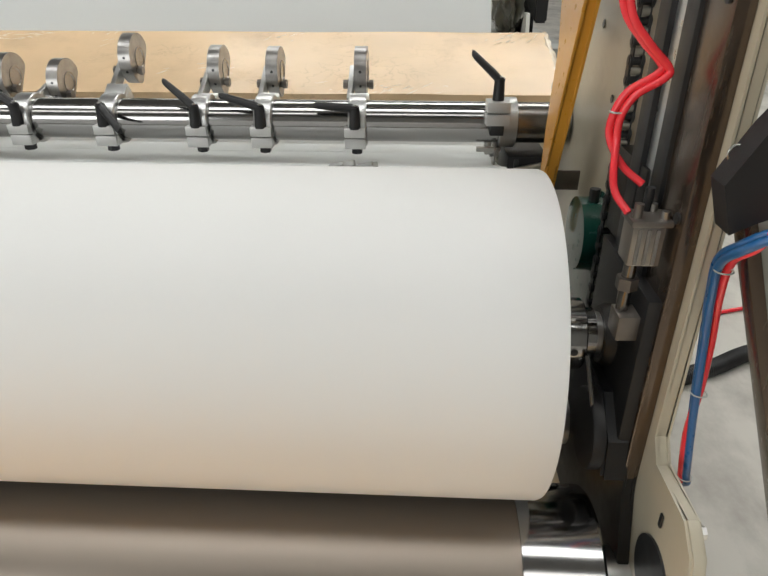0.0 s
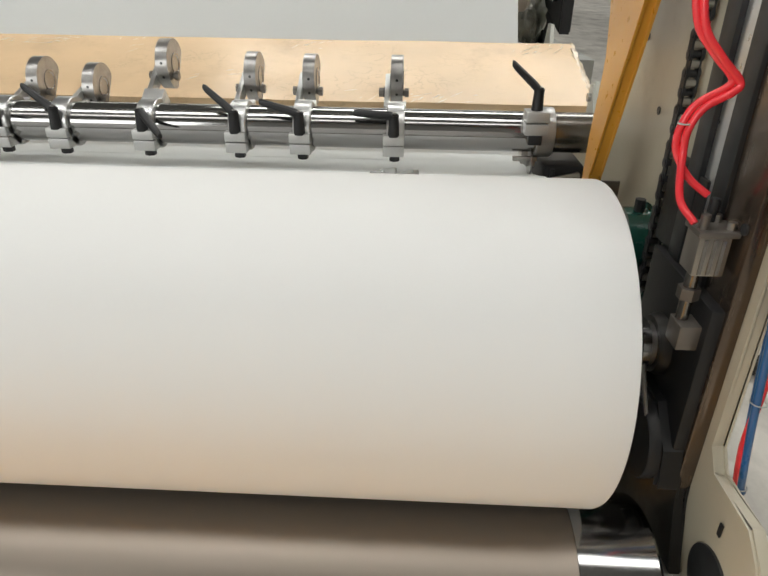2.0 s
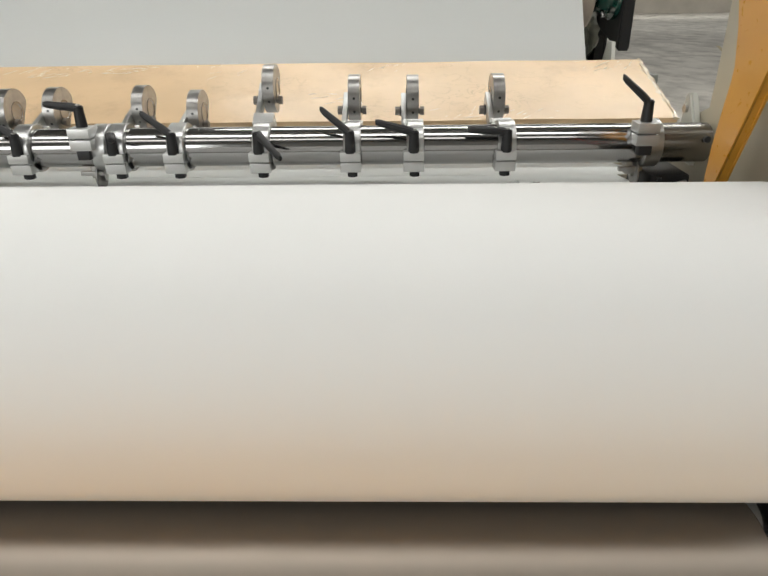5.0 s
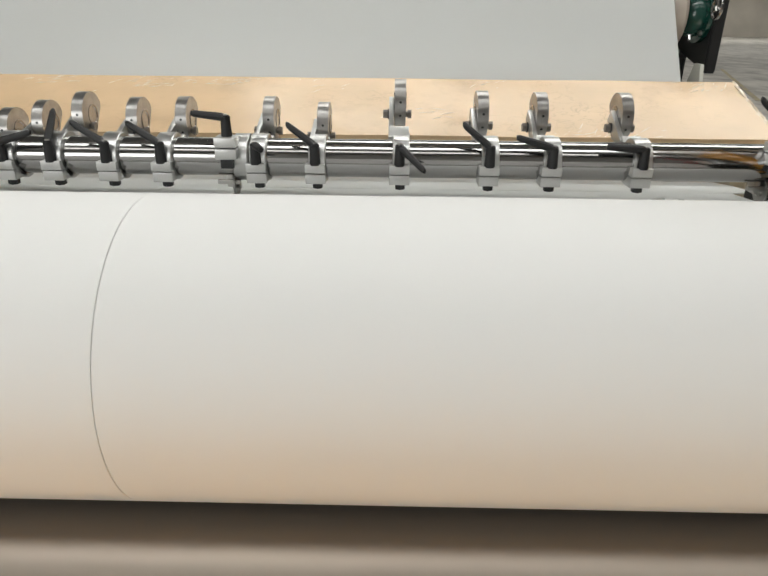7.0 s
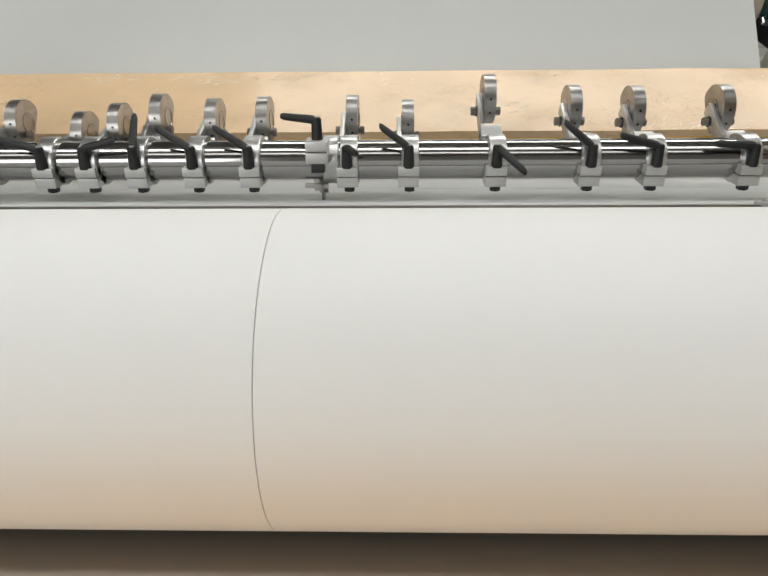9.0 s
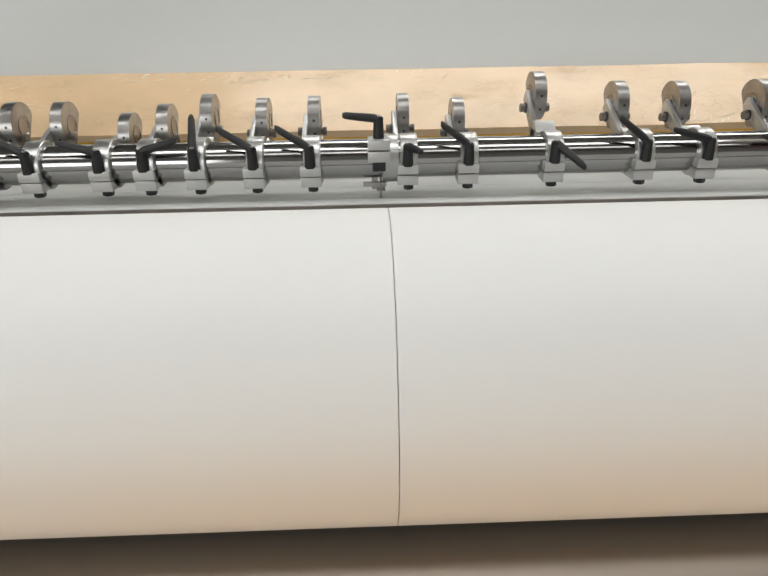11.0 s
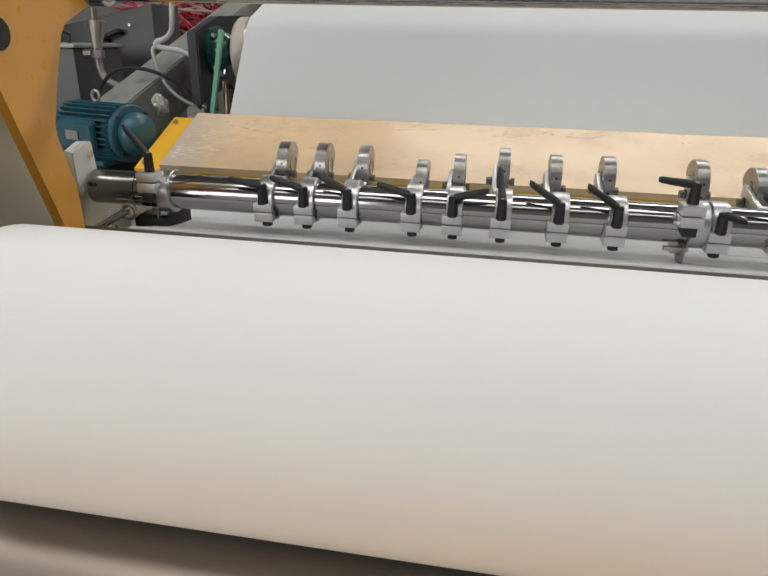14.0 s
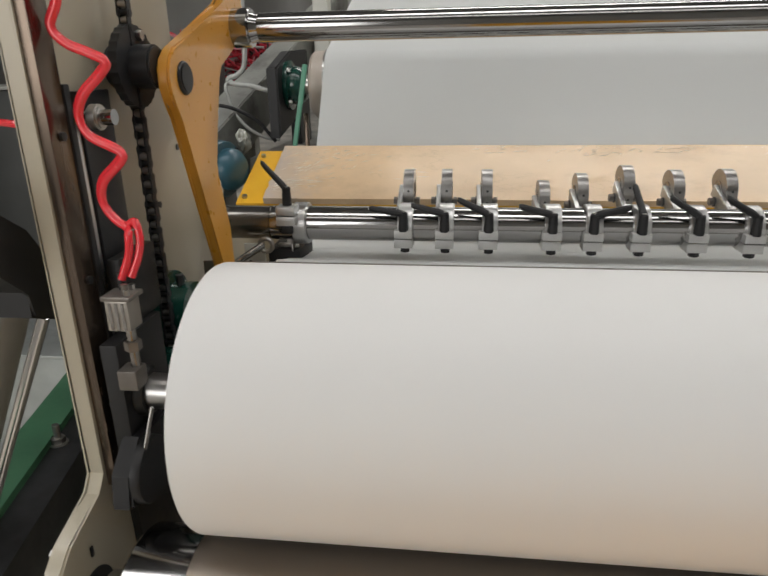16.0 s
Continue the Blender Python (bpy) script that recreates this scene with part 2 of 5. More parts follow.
# ---- mesh tools ----
def shade(bm, angle=35):
    bmesh.ops.recalc_face_normals(bm, faces=bm.faces)
    for f in bm.faces:
        f.smooth = True
    for e in bm.edges:
        e.smooth = len(e.link_faces) == 2 and e.calc_face_angle(0) < radians(angle)


def thing(name, label, category, at=(0, 0, 0), group="", kind=""):
    ob = new(name)
    ob.empty_display_size = 0.05
    ob.location = at
    return tagged(ob, label, category, group, kind)


def part(name, bm, material, parent=None, label=""):
    """Links a bmesh, in its parent's space, as one mesh object."""
    shade(bm)
    me = bpy.data.meshes.new(name)
    bm.to_mesh(me)
    bm.free()
    me.materials.append(material)
    ob = new(name, me)
    if parent:
        ob.parent = parent
    if label:
        ob["label"] = label
    return ob


def box(bm, lo, hi, bevel=0.0, m=None):
    made = bmesh.ops.create_cube(bm, size=1)
    vs = made["verts"]
    for v in vs:
        v.co = Vector([lo[i] + (v.co[i] + 0.5) * (hi[i] - lo[i]) for i in range(3)])
    if m is not None:
        bmesh.ops.transform(bm, matrix=m, verts=vs)
    if bevel:
        es = list({e for v in vs for e in v.link_edges})
        bmesh.ops.bevel(bm, geom=es, offset=bevel, segments=2, affect="EDGES", profile=0.6)
    return bm


def boxed(lo, hi, bevel=0.0, m=None):
    return box(bmesh.new(), lo, hi, bevel, m)


def rod(bm, a, b, r, seg=20, r2=None, bevel=0.0):
    """A round bar from a to b."""
    a, b = Vector(a), Vector(b)
    d = b - a
    made = bmesh.ops.create_cone(bm, cap_ends=True, segments=seg, radius1=r, radius2=r if r2 is None else r2, depth=d.length)
    m = Matrix.Translation((a + b) / 2) @ d.to_track_quat("Z", "Y").to_matrix().to_4x4()
    bmesh.ops.transform(bm, matrix=m, verts=made["verts"])
    if bevel:
        es = [e for e in {e for v in made["verts"] for e in v.link_edges} if any(len(f.verts) > 4 for f in e.link_faces)]
        bmesh.ops.bevel(bm, geom=es, offset=bevel, segments=2, affect="EDGES")
    return bm


def lathe(bm, profile, seg=48, closed=False):
    """Turns (x, r) points round the x axis."""
    rings = []
    for x, r in profile:
        rings.append([bm.verts.new((x, r * math.cos(2 * math.pi * i / seg), r * math.sin(2 * math.pi * i / seg))) for i in range(seg)])
    pairs = list(zip(rings, rings[1:])) + ([(rings[-1], rings[0])] if closed else [])
    for p, q in pairs:
        for i in range(seg):
            j = (i + 1) % seg
            bm.faces.new((p[i], p[j], q[j], q[i]))
    if not closed:
        bm.faces.new(rings[0])
        bm.faces.new(rings[-1])
    return bm


def slab(bm, outline, x0, x1, bevel=0.0):
    """A plate with a (y, z) outline between x0 and x1."""
    a = [bm.verts.new((x0, y, z)) for y, z in outline]
    b = [bm.verts.new((x1, y, z)) for y, z in outline]
    n = len(a)
    fs = [bm.faces.new(a), bm.faces.new(b[::-1])]
    for i in range(n):
        bm.faces.new((a[i], a[(i + 1) % n], b[(i + 1) % n], b[i]))
    if bevel:
        es = list({e for f in fs for e in f.edges})
        bmesh.ops.bevel(bm, geom=es, offset=bevel, segments=2, affect="EDGES")
    return bm


def smooth_line(pts, steps=8):
    """Catmull-Rom through pts."""
    p = [Vector(q) for q in pts]
    p = [p[0] * 2 - p[1]] + p + [p[-1] * 2 - p[-2]]
    out = []
    for i in range(1, len(p) - 2):
        a, b, c, d = p[i - 1:i + 3]
        for s in range(steps):
            t = s / steps
            out.append(0.5 * (2 * b + (c - a) * t + (2 * a - 5 * b + 4 * c - d) * t * t + (3 * b - a - 3 * c + d) * t ** 3))
    return out + [p[-2]]


def hose(bm, pts, r, seg=10, steps=8, ribs=0.0):
    line = smooth_line(pts, steps)
    rings, up = [], Vector((0.3, 0.2, 1)).normalized()
    for i, q in enumerate(line):
        d = (line[min(i + 1, len(line) - 1)] - line[max(i - 1, 0)]).normalized()
        s = d.cross(up)
        s = s.normalized() if s.length > 1e-3 else d.orthogonal().normalized()
        up = s.cross(d).normalized()
        k = r * (1 + ribs * (i % 2))
        rings.append([bm.verts.new(q + k * (math.cos(2 * math.pi * j / seg) * s + math.sin(2 * math.pi * j / seg) * up)) for j in range(seg)])
    for a, b in zip(rings, rings[1:]):
        for j in range(seg):
            bm.faces.new((a[j], a[(j + 1) % seg], b[(j + 1) % seg], b[j]))
    bm.faces.new(rings[0])
    bm.faces.new(rings[-1])
    return bm


# ---- the hall ----
def hall():
    x0, x1, y0, y1, top = -8.0, 32.0, -7.0, 48.0, 6.3
    f = part("floor", boxed((-40, -40, -0.2), (60, 90, 0)), CONCRETE)
    tagged(f, "grey stained concrete factory floor", "floor", kind="structure")
    # unseen ochre patch added as a reflector, throwing warm light under the roll
    reflector = part("bounce_patch", boxed((-0.62, -6.0, 0.0), (0.82, -0.75, 0.004)), OCHRE)
    line = part("floor_line", boxed((-4.0, -0.05, 0.0), (4.0, 0.05, 0.004), 0, pose(8.66, 14.98, 0, 0, 0, -110.7)), WORN_LINE)
    tagged(line, "worn yellow painted line on the concrete floor", "floor line", kind="structure")
    tagged(reflector, "unseen ochre reflector on the floor, added to tint the roll", "floor", kind="structure")
    for name, lo, hi, ma in (("wall_north", (x0, y1, 0), (x1, y1 + 0.25, top), FAR_WALL),
                             ("wall_west", (x0 - 0.25, y0, 0), (x0, y1, top), WALL), ("wall_east", (x1, y0, 0), (x1 + 0.25, y1, top), WALL)):
        tagged(part(name, boxed(lo, hi), ma), "plain painted plaster wall of the hall", "wall", kind="structure")
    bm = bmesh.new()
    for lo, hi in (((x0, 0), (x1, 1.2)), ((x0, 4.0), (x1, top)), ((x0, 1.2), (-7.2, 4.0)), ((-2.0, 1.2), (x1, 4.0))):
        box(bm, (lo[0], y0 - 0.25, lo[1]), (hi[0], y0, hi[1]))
    tagged(part("wall_south", bm, WALL), "unseen plain painted plaster wall with an opening for an added lamp", "wall", kind="structure")
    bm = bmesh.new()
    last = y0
    for y, w in sorted({(o[2], o[3]) for o in ROOF_FILLS}):
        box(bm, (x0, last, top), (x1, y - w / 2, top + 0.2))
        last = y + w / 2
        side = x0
        for xa, xb, *_ in [o for o in ROOF_FILLS if o[2] == y]:
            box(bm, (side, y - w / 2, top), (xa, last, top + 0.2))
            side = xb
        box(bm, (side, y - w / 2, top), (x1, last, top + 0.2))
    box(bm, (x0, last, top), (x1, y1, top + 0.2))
    # opaque panels added above these lamps keep the sun off the floor
    for xa, xb, y, w, _ in [o for o in ROOF_FILLS if o[2] < -4 or o[2] > 0]:
        tagged(part("sun_block_panel", boxed((xa, y - w / 2, 6.47), (xb, y + w / 2, 6.49)), WHITE_STEEL), "opaque white roof panel added against the sun", "skylight", kind="structure")
    tagged(part("ceiling", bm, ROOF), "unseen grey sheet roof with openings made for added lamps", "ceiling", kind="structure")


# ---- the winder ----
ROLL_Y, ROLL_Z, ROLL_R = -0.4434, 1.0885, 0.203
DRUM_R = 0.12
FRONT = (ROLL_Y + (ROLL_R + DRUM_R) * math.cos(radians(-114)), ROLL_Z + (ROLL_R + DRUM_R) * math.sin(radians(-114)))
REAR = (ROLL_Y + (ROLL_R + DRUM_R) * math.cos(radians(-58)), ROLL_Z + (ROLL_R + DRUM_R) * math.sin(radians(-58)))
CUT = 0.0232


def paper_roll():
    r = ROLL_R
    t = thing("paper_roll", "white paper roll, slit in two, turning on its steel shaft", "paper roll", (0, ROLL_Y, ROLL_Z))
    for a, b, e in ((-1.026, CUT - 0.0004, 1), (CUT + 0.0004, 1.0596, -1)):
        p = [(a, 0.04), (a, r - 0.006), (a + 0.0012, r - 0.0015), (a + 0.005, r)]
        n = 14
        p += [(a + (b - a) * i / n, r) for i in range(1, n)]
        p += [(b - 0.0005, r), (b, r - 0.0005), (b, 0.04)]
        if e < 0:
            p = [(a, 0.04), (a, r - 0.0005), (a + 0.0005, r)] + p[4:-3] + [(b - 0.005, r), (b - 0.0012, r - 0.0015), (b, r - 0.006), (b, 0.04)]
        part("wound_paper", lathe(bmesh.new(), p, 160), PAPER, t)
    part("shaft", rod(bmesh.new(), (-1.16, 0, 0), (1.19, 0, 0), 0.028, 32), STEEL, t, "steel winding shaft")
    for s, x in ((1, 1.0596), (-1, -1.026)):
        part("core", rod(bmesh.new(), (x - s * 0.01, 0, 0), (x + s * 0.010, 0, 0), 0.043, 32), CORE, t, "brown cardboard core end")
        bm = bmesh.new()
        lathe(bm, [(x + s * 0.010, 0.038), (x + s * 0.020, 0.040), (x + s * 0.024, 0.037), (x + s * 0.028, 0.037), (x + s * 0.030, 0.045),
                   (x + s * 0.058, 0.045), (x + s * 0.060, 0.043), (x + s * 0.060, 0.033), (x + s * 0.074, 0.033), (x + s * 0.075, 0.029)], 48)
        c = part("collar", bm, CHROME, t, "bright chromed clamping collar")
        for i, a in enumerate((0, 62, 180, 242)):
            y, z = math.cos(radians(a)), math.sin(radians(a))
            part("grub_screw", rod(bmesh.new(), (x + s * 0.044, y * 0.038, z * 0.038), (x + s * 0.044, y * 0.0456, z * 0.0456), 0.005, 12), BLACK_STEEL, c)
    return t


def drum(name, y, z, label):
    t = thing(name, label, "drum", (0, y, z), "winding drums")
    part("shell", lathe(bmesh.new(), [(-1.035, 0.05), (-1.035, DRUM_R)] + [(-1.035 + 2.075 * i / 12, DRUM_R) for i in range(1, 12)] + [(1.04, DRUM_R), (1.04, 0.05)], 96), DRUM, t,
         "matt sprayed steel drum face")
    for s, a in ((1, 1.041), (-1, -1.036)):
        e = 1.137 if s > 0 else -1.13
        part("end_band", lathe(bmesh.new(), [(a, 0.05), (a, DRUM_R - 0.0004), (e - s * 0.004, DRUM_R - 0.0004), (e, DRUM_R - 0.004), (e, 0.05)], 96), CHROME, t, "mirror polished drum end")
        part("journal", rod(bmesh.new(), (e, 0, 0), (e + s * 0.06, 0, 0), 0.045, 32), STEEL, t)
    return t


def side_plate(s, front_top):
    """One of the two side frames; s is its side."""
    name = "machine_side_frame"
    t = thing(name, "cream painted steel side frame of the winder", "machine frame", (0, 0, 0), "side frames")
    xi = s * (1.187 if s > 0 else 1.212)
    xo = xi + s * (0.017 if s > 0 else 0.027)
    f = -0.560 if s > 0 else -0.499
    d = 0.0 if s > 0 else -0.085
    k = d - (0.03 if s > 0 else 0)
    rear = 0.05 if s > 0 else -0.07
    outline = [(f, 2.15), (f, 1.055 + k), (f - 0.02, 1.030 + k), (f - 0.105, 1.008 + d), (f - 0.135, 0.985 + d), (f - 0.145, 0.955 + d), (f - 0.145, 0.0), (0.62, 0.0), (0.62, 1.12), (0.30, 1.20), (0.05 if s > 0 else -0.03, 1.30), (rear, 1.36), (rear, 2.15)]
    part("plate", slab(bmesh.new(), outline, min(xi, xo), max(xi, xo), 0.003), CREAM, t)
    part("bearing_bore", rod(bmesh.new(), (xi + s * 0.002, f - 0.075, 0.885 + d), (xi - s * 0.003, f - 0.075, 0.885 + d), 0.045, 40), BLACK_STEEL, t, "dark bearing bore")
    part("slot", boxed((xi - s * 0.002 - 0.001, f - 0.070, 0.955 + d), (xi - s * 0.002 + 0.001, f - 0.064, 0.972 + d)), BLACK_STEEL, t)
    # guide rails down the inner face: name, from, to, thickness, top, material
    if s > 0:
        strips = (("guide_strip", 0.141, 0.174, 0.024, 2.1, BLACK_STEEL), ("cover_strip", 0.108, 0.140, 0.018, 2.1, SILVER),
                  ("wiper_strip", 0.076, 0.107, 0.022, 2.1, BLACK_STEEL), ("guide_rail", 0.012, 0.075, 0.018, 2.1, BROWN_RAIL))
    else:
        strips = (("guide_strip", 0.078, 0.160, 0.016, 1.535, BLACK_STEEL), ("cover_strip", 0.062, 0.074, 0.014, 1.50, SILVER),
                  ("wiper_strip", 0.047, 0.060, 0.018, 1.545, BLACK_STEEL), ("guide_rail", 0.003, 0.046, 0.016, 2.1, BROWN_RAIL))
    for n, y0, y1, th, z1, ma in strips:
        part(n, boxed((min(xi, xi - s * th), f + y0, 0.945), (max(xi, xi - s * th), f + y1, z1), 0.002), ma, t)
    # dark plate by the drum bearing, drawn out where shade falls on the frame
    if s > 0:
        shade_outline = [(-0.545, 1.0), (-0.548, 0.925), (-0.572, 0.865), (-0.600, 0.80), (-0.610, 0.70), (-0.20, 0.70), (-0.20, 1.0)]
    else:
        shade_outline = [(-0.470, 1.05), (-0.455, 0.90), (-0.452, 0.70), (-0.20, 0.70), (-0.20, 1.05)]
    part("shade_cover", slab(bmesh.new(), shade_outline, *sorted((xi - s * 0.001, xi - s * 0.016)), 0.003), DARK, t, "dark plate by the drum bearing, drawn out over the shade there")
    for z in (1.08, 1.28, 1.48, 1.68):
        part("rail_screw", rod(bmesh.new(), (xi - s * 0.015, f + 0.026, z), (xi - s * 0.0205, f + 0.026, z), 0.006, 12), BLACK_STEEL, t)
    for y, z in ((-0.20, 1.33), (-0.16, 1.12), (-0.10, 1.42)):
        part("screw_hole", rod(bmesh.new(), (xi - s * 0.001, y, z), (xi - s * 0.002, y, z), 0.006, 12), BLACK_STEEL, t)
    b = part("edge_bolt", rod(bmesh.new(), (xo, f - 0.10, 0.985 + d), (xo + s * 0.010, f - 0.10, 0.985 + d), 0.0075, 6), STEEL, t, "hexagon bolt")
    return t


def chain(s, y, z0, z1):
    t = thing("roller_chain", "black oiled roller chain hanging down the side frame", "chain", (s * 1.172, y, 0), "lift chains")
    p = 0.0222
    n = int((z1 - z0) / p)
    link = bmesh.new()
    for k in (-1, 1):
        for o in (-0.5, 0.5):
            rod(link, (k * 0.0075 - 0.0012, 0, o * p), (k * 0.0075 + 0.0012, 0, o * p), 0.0076, 14)
        box(link, (k * 0.0075 - 0.0012, -0.006, -p / 2), (k * 0.0075 + 0.0012, 0.006, p / 2))
    for o in (-0.5, 0.5):
        rod(link, (-0.0098, 0, o * p), (0.0098, 0, o * p), 0.005, 10)
    first = part("link", link, BLACK_STEEL, t)
    pin = bmesh.new()
    rod(pin, (-0.006, 0, 0), (0.006, 0, 0), 0.0055, 12)
    first_pin = part("roller", pin, STEEL, t)
    for i in range(n):
        z = z0 + i * p
        if i == 0:
            o, q = first, first_pin
        else:
            o, q = new("link", first.data), new("roller", first_pin.data)
            o.parent = q.parent = t
        o.location, q.location = (0, 0, z), (0, 0, z)
        o.scale = (1.0 if i % 2 else 0.78, 1, 1)
    return t


def lift_arm(s):
    """Yellow swing arm that carries the upper tube."""
    t = thing("swing_arm", "orange-yellow painted steel swing arm with a bushed pivot hole", "machine arm", (0, 0, 0), "swing arms")
    x0, x1 = sorted((s * 1.110, s * 1.130))
    out = [(-0.308, 1.516), (-0.316, 1.535), (-0.315, 1.560), (-0.306, 1.578), (-0.288, 1.592), (-0.20, 1.62), (-0.06, 1.668), (-0.02, 1.70), (0.05, 1.70), (0.055, 1.62), (-0.01, 1.605), (-0.025, 1.588),
           (-0.095, 1.568), (-0.108, 1.545), (-0.145, 1.451), (-0.166, 1.398), (-0.166, 1.375), (-0.126, 1.275), (-0.118, 1.10), (-0.150, 1.10), (-0.185, 1.223), (-0.283, 1.490), (-0.294, 1.506)]
    if s > 0:
        out = [(y + (0.012 if y < -0.14 else -0.010) * max(0, min(1, (1.46 - z) / 0.2)), z) for y, z in out]
    part("plate", slab(bmesh.new(), out, x0, x1, 0.004), YELLOW, t)
    xi = s * 1.110
    part("bush", lathe_at(bmesh.new(), [(xi - s * 0.004, 0.0), (xi - s * 0.004, 0.024), (xi - s * 0.001, 0.026), (xi + s * 0.01, 0.026)], -0.261, 1.547), BLACK_STEEL, t)
    part("bore", lathe_at(bmesh.new(), [(xi - s * 0.006, 0.0), (xi - s * 0.006, 0.021), (xi, 0.021)], -0.261, 1.547), BLACK, t)
    return t


def lathe_at(bm, profile, y, z, seg=40):
    lathe(bm, [(x, max(r, 0.0005)) for x, r in profile], seg)
    bmesh.ops.translate(bm, vec=(0, y, z), verts=bm.verts)
    return bm


def sprocket(s):
    t = thing("chain_sprocket", "black cast chain sprocket on the side frame", "sprocket", (0, 0, 0), "sprockets")
    y, z, x = -0.30, 1.565, s * 1.165
    bm = bmesh.new()
    n = 26
    out = []
    for i in range(n * 2):
        r = 0.0615 if i % 2 else 0.0595
        a = math.pi * i / n
        out.append((y + r * math.cos(a), z + r * math.sin(a)))
    slab(bm, out, min(x, x + s * 0.013), max(x, x + s * 0.013))
    part("wheel", bm, BLACK_STEEL, t)
    part("hub", rod(bmesh.new(), (x + s * 0.04, y, z), (s * 1.132, y, z), 0.032, 28, bevel=0.003), BLACK_STEEL, t)
    part("bolt", rod(bmesh.new(), (x, y + 0.012, z + 0.045), (x - s * 0.008, y + 0.012, z + 0.045), 0.008, 6), STEEL, t)


def upper_tube():
    t = thing("cross_tube", "polished chrome cross tube between the swing arms", "tube", (0, 0.0, 1.632))
    part("tube", lathe(bmesh.new(), [(-1.06, 0.012), (-1.06, 0.0265)] + [(-1.06 + 2.12 * i / 10, 0.0265) for i in range(1, 10)] + [(1.06, 0.0265), (1.06, 0.012)], 48), CHROME, t)
    for s in (-1, 1):
        part("flange", lathe(bmesh.new(), [(s * 1.110, 0.036), (s * 1.078, 0.036), (s * 1.076, 0.034), (s * 1.076, 0.028), (s * 1.06, 0.022)], 40), CHROME, t)


# ---- knife bar ----
BAR_Y, BAR_Z, BAR_R = 0.030, 1.2425, 0.0365


def knife_bar():
    t = thing("knife_bar", "thick polished chrome bar carrying the knife holders", "bar", (0, BAR_Y, BAR_Z))
    part("tube", lathe(bmesh.new(), [(-1.072, 0.01)] + [(-1.072 + 2.144 * i / 12, BAR_R) for i in range(13)] + [(1.072, 0.01)], 64), CHROME, t)
    for s in (-1, 1):
        part("journal", rod(bmesh.new(), (s * 1.073, 0, 0), (s * 1.180, 0, 0), BAR_R - 0.0006, 56, bevel=0.002), BURNISHED, t, "darker burnished bar end")
        part("end_boss", rod(bmesh.new(), (s * 1.18, 0, 0), (s * 1.186, 0, 0), 0.02, 24), STEEL, t)
        part("set_screw", rod(bmesh.new(), (s * 1.165, -BAR_R + 0.004, 0.012), (s * 1.165, -BAR_R - 0.004, 0.013), 0.006, 8), BLACK_STEEL, t)


def lever(parent, at, turn, rise, length=0.076, lean=0.0):
    """Clamping lever: hub, neck and tapered arm; turn in degrees round its screw, rise the arm's climb."""
    bm = bmesh.new()
    rod(bm, (0, 0, 0), (0, 0, 0.037), 0.0104, 18, 0.0086)
    rod(bm, (0, 0, 0.030), (0, 0, 0.040), 0.0085, 16, 0.0095, 0.002)
    pts = [(0.001, 0, 0.033), (-0.009, 0, 0.036 + 0.009 * rise), (-length * 0.55, 0, 0.036 + length * rise * 0.55), (-length, 0, 0.036 + length * rise)]
    n = len(bm.verts)
    line = smooth_line(pts, 5)
    rings = []
    for i, q in enumerate(line):
        w = (0.0086 - 0.0026 * i / (len(line) - 1)) * (0.7 if i == len(line) - 1 else 1)
        rings.append([bm.verts.new(q + Vector((0, w * math.cos(a), w * (1 + 0.25 * min(1, abs(rise))) * math.sin(a)))) for a in [2 * math.pi * j / 10 for j in range(10)]])
    for a, b in zip(rings, rings[1:]):
        for j in range(10):
            bm.faces.new((a[j], a[(j + 1) % 10], b[(j + 1) % 10], b[j]))
    bm.faces.new(rings[0])
    bm.faces.new(rings[-1])
    bmesh.ops.transform(bm, matrix=pose(*at, rx=lean) @ pose(0, 0, 0, 0, 0, turn), verts=bm.verts)
    lv = part("clamp_lever", bm, BLACK, parent, "black plastic clamping lever")
    bm = bmesh.new()
    rod(bm, (0, 0, 0.039), (0, 0, 0.0425), 0.0045, 12)
    bmesh.ops.transform(bm, matrix=pose(*at, rx=lean), verts=bm.verts)
    part("lever_screw", bm, STEEL, lv)
    return lv


def ring_at(bm, r0, r1, w, off=0.0):
    lathe(bm, [(off - w / 2, r0), (off - w / 2, r1 - 0.0015), (off - w / 2 + 0.0015, r1), (off + w / 2 - 0.0015, r1), (off + w / 2, r1 - 0.0015), (off + w / 2, r0)], 48, True)
    return bm


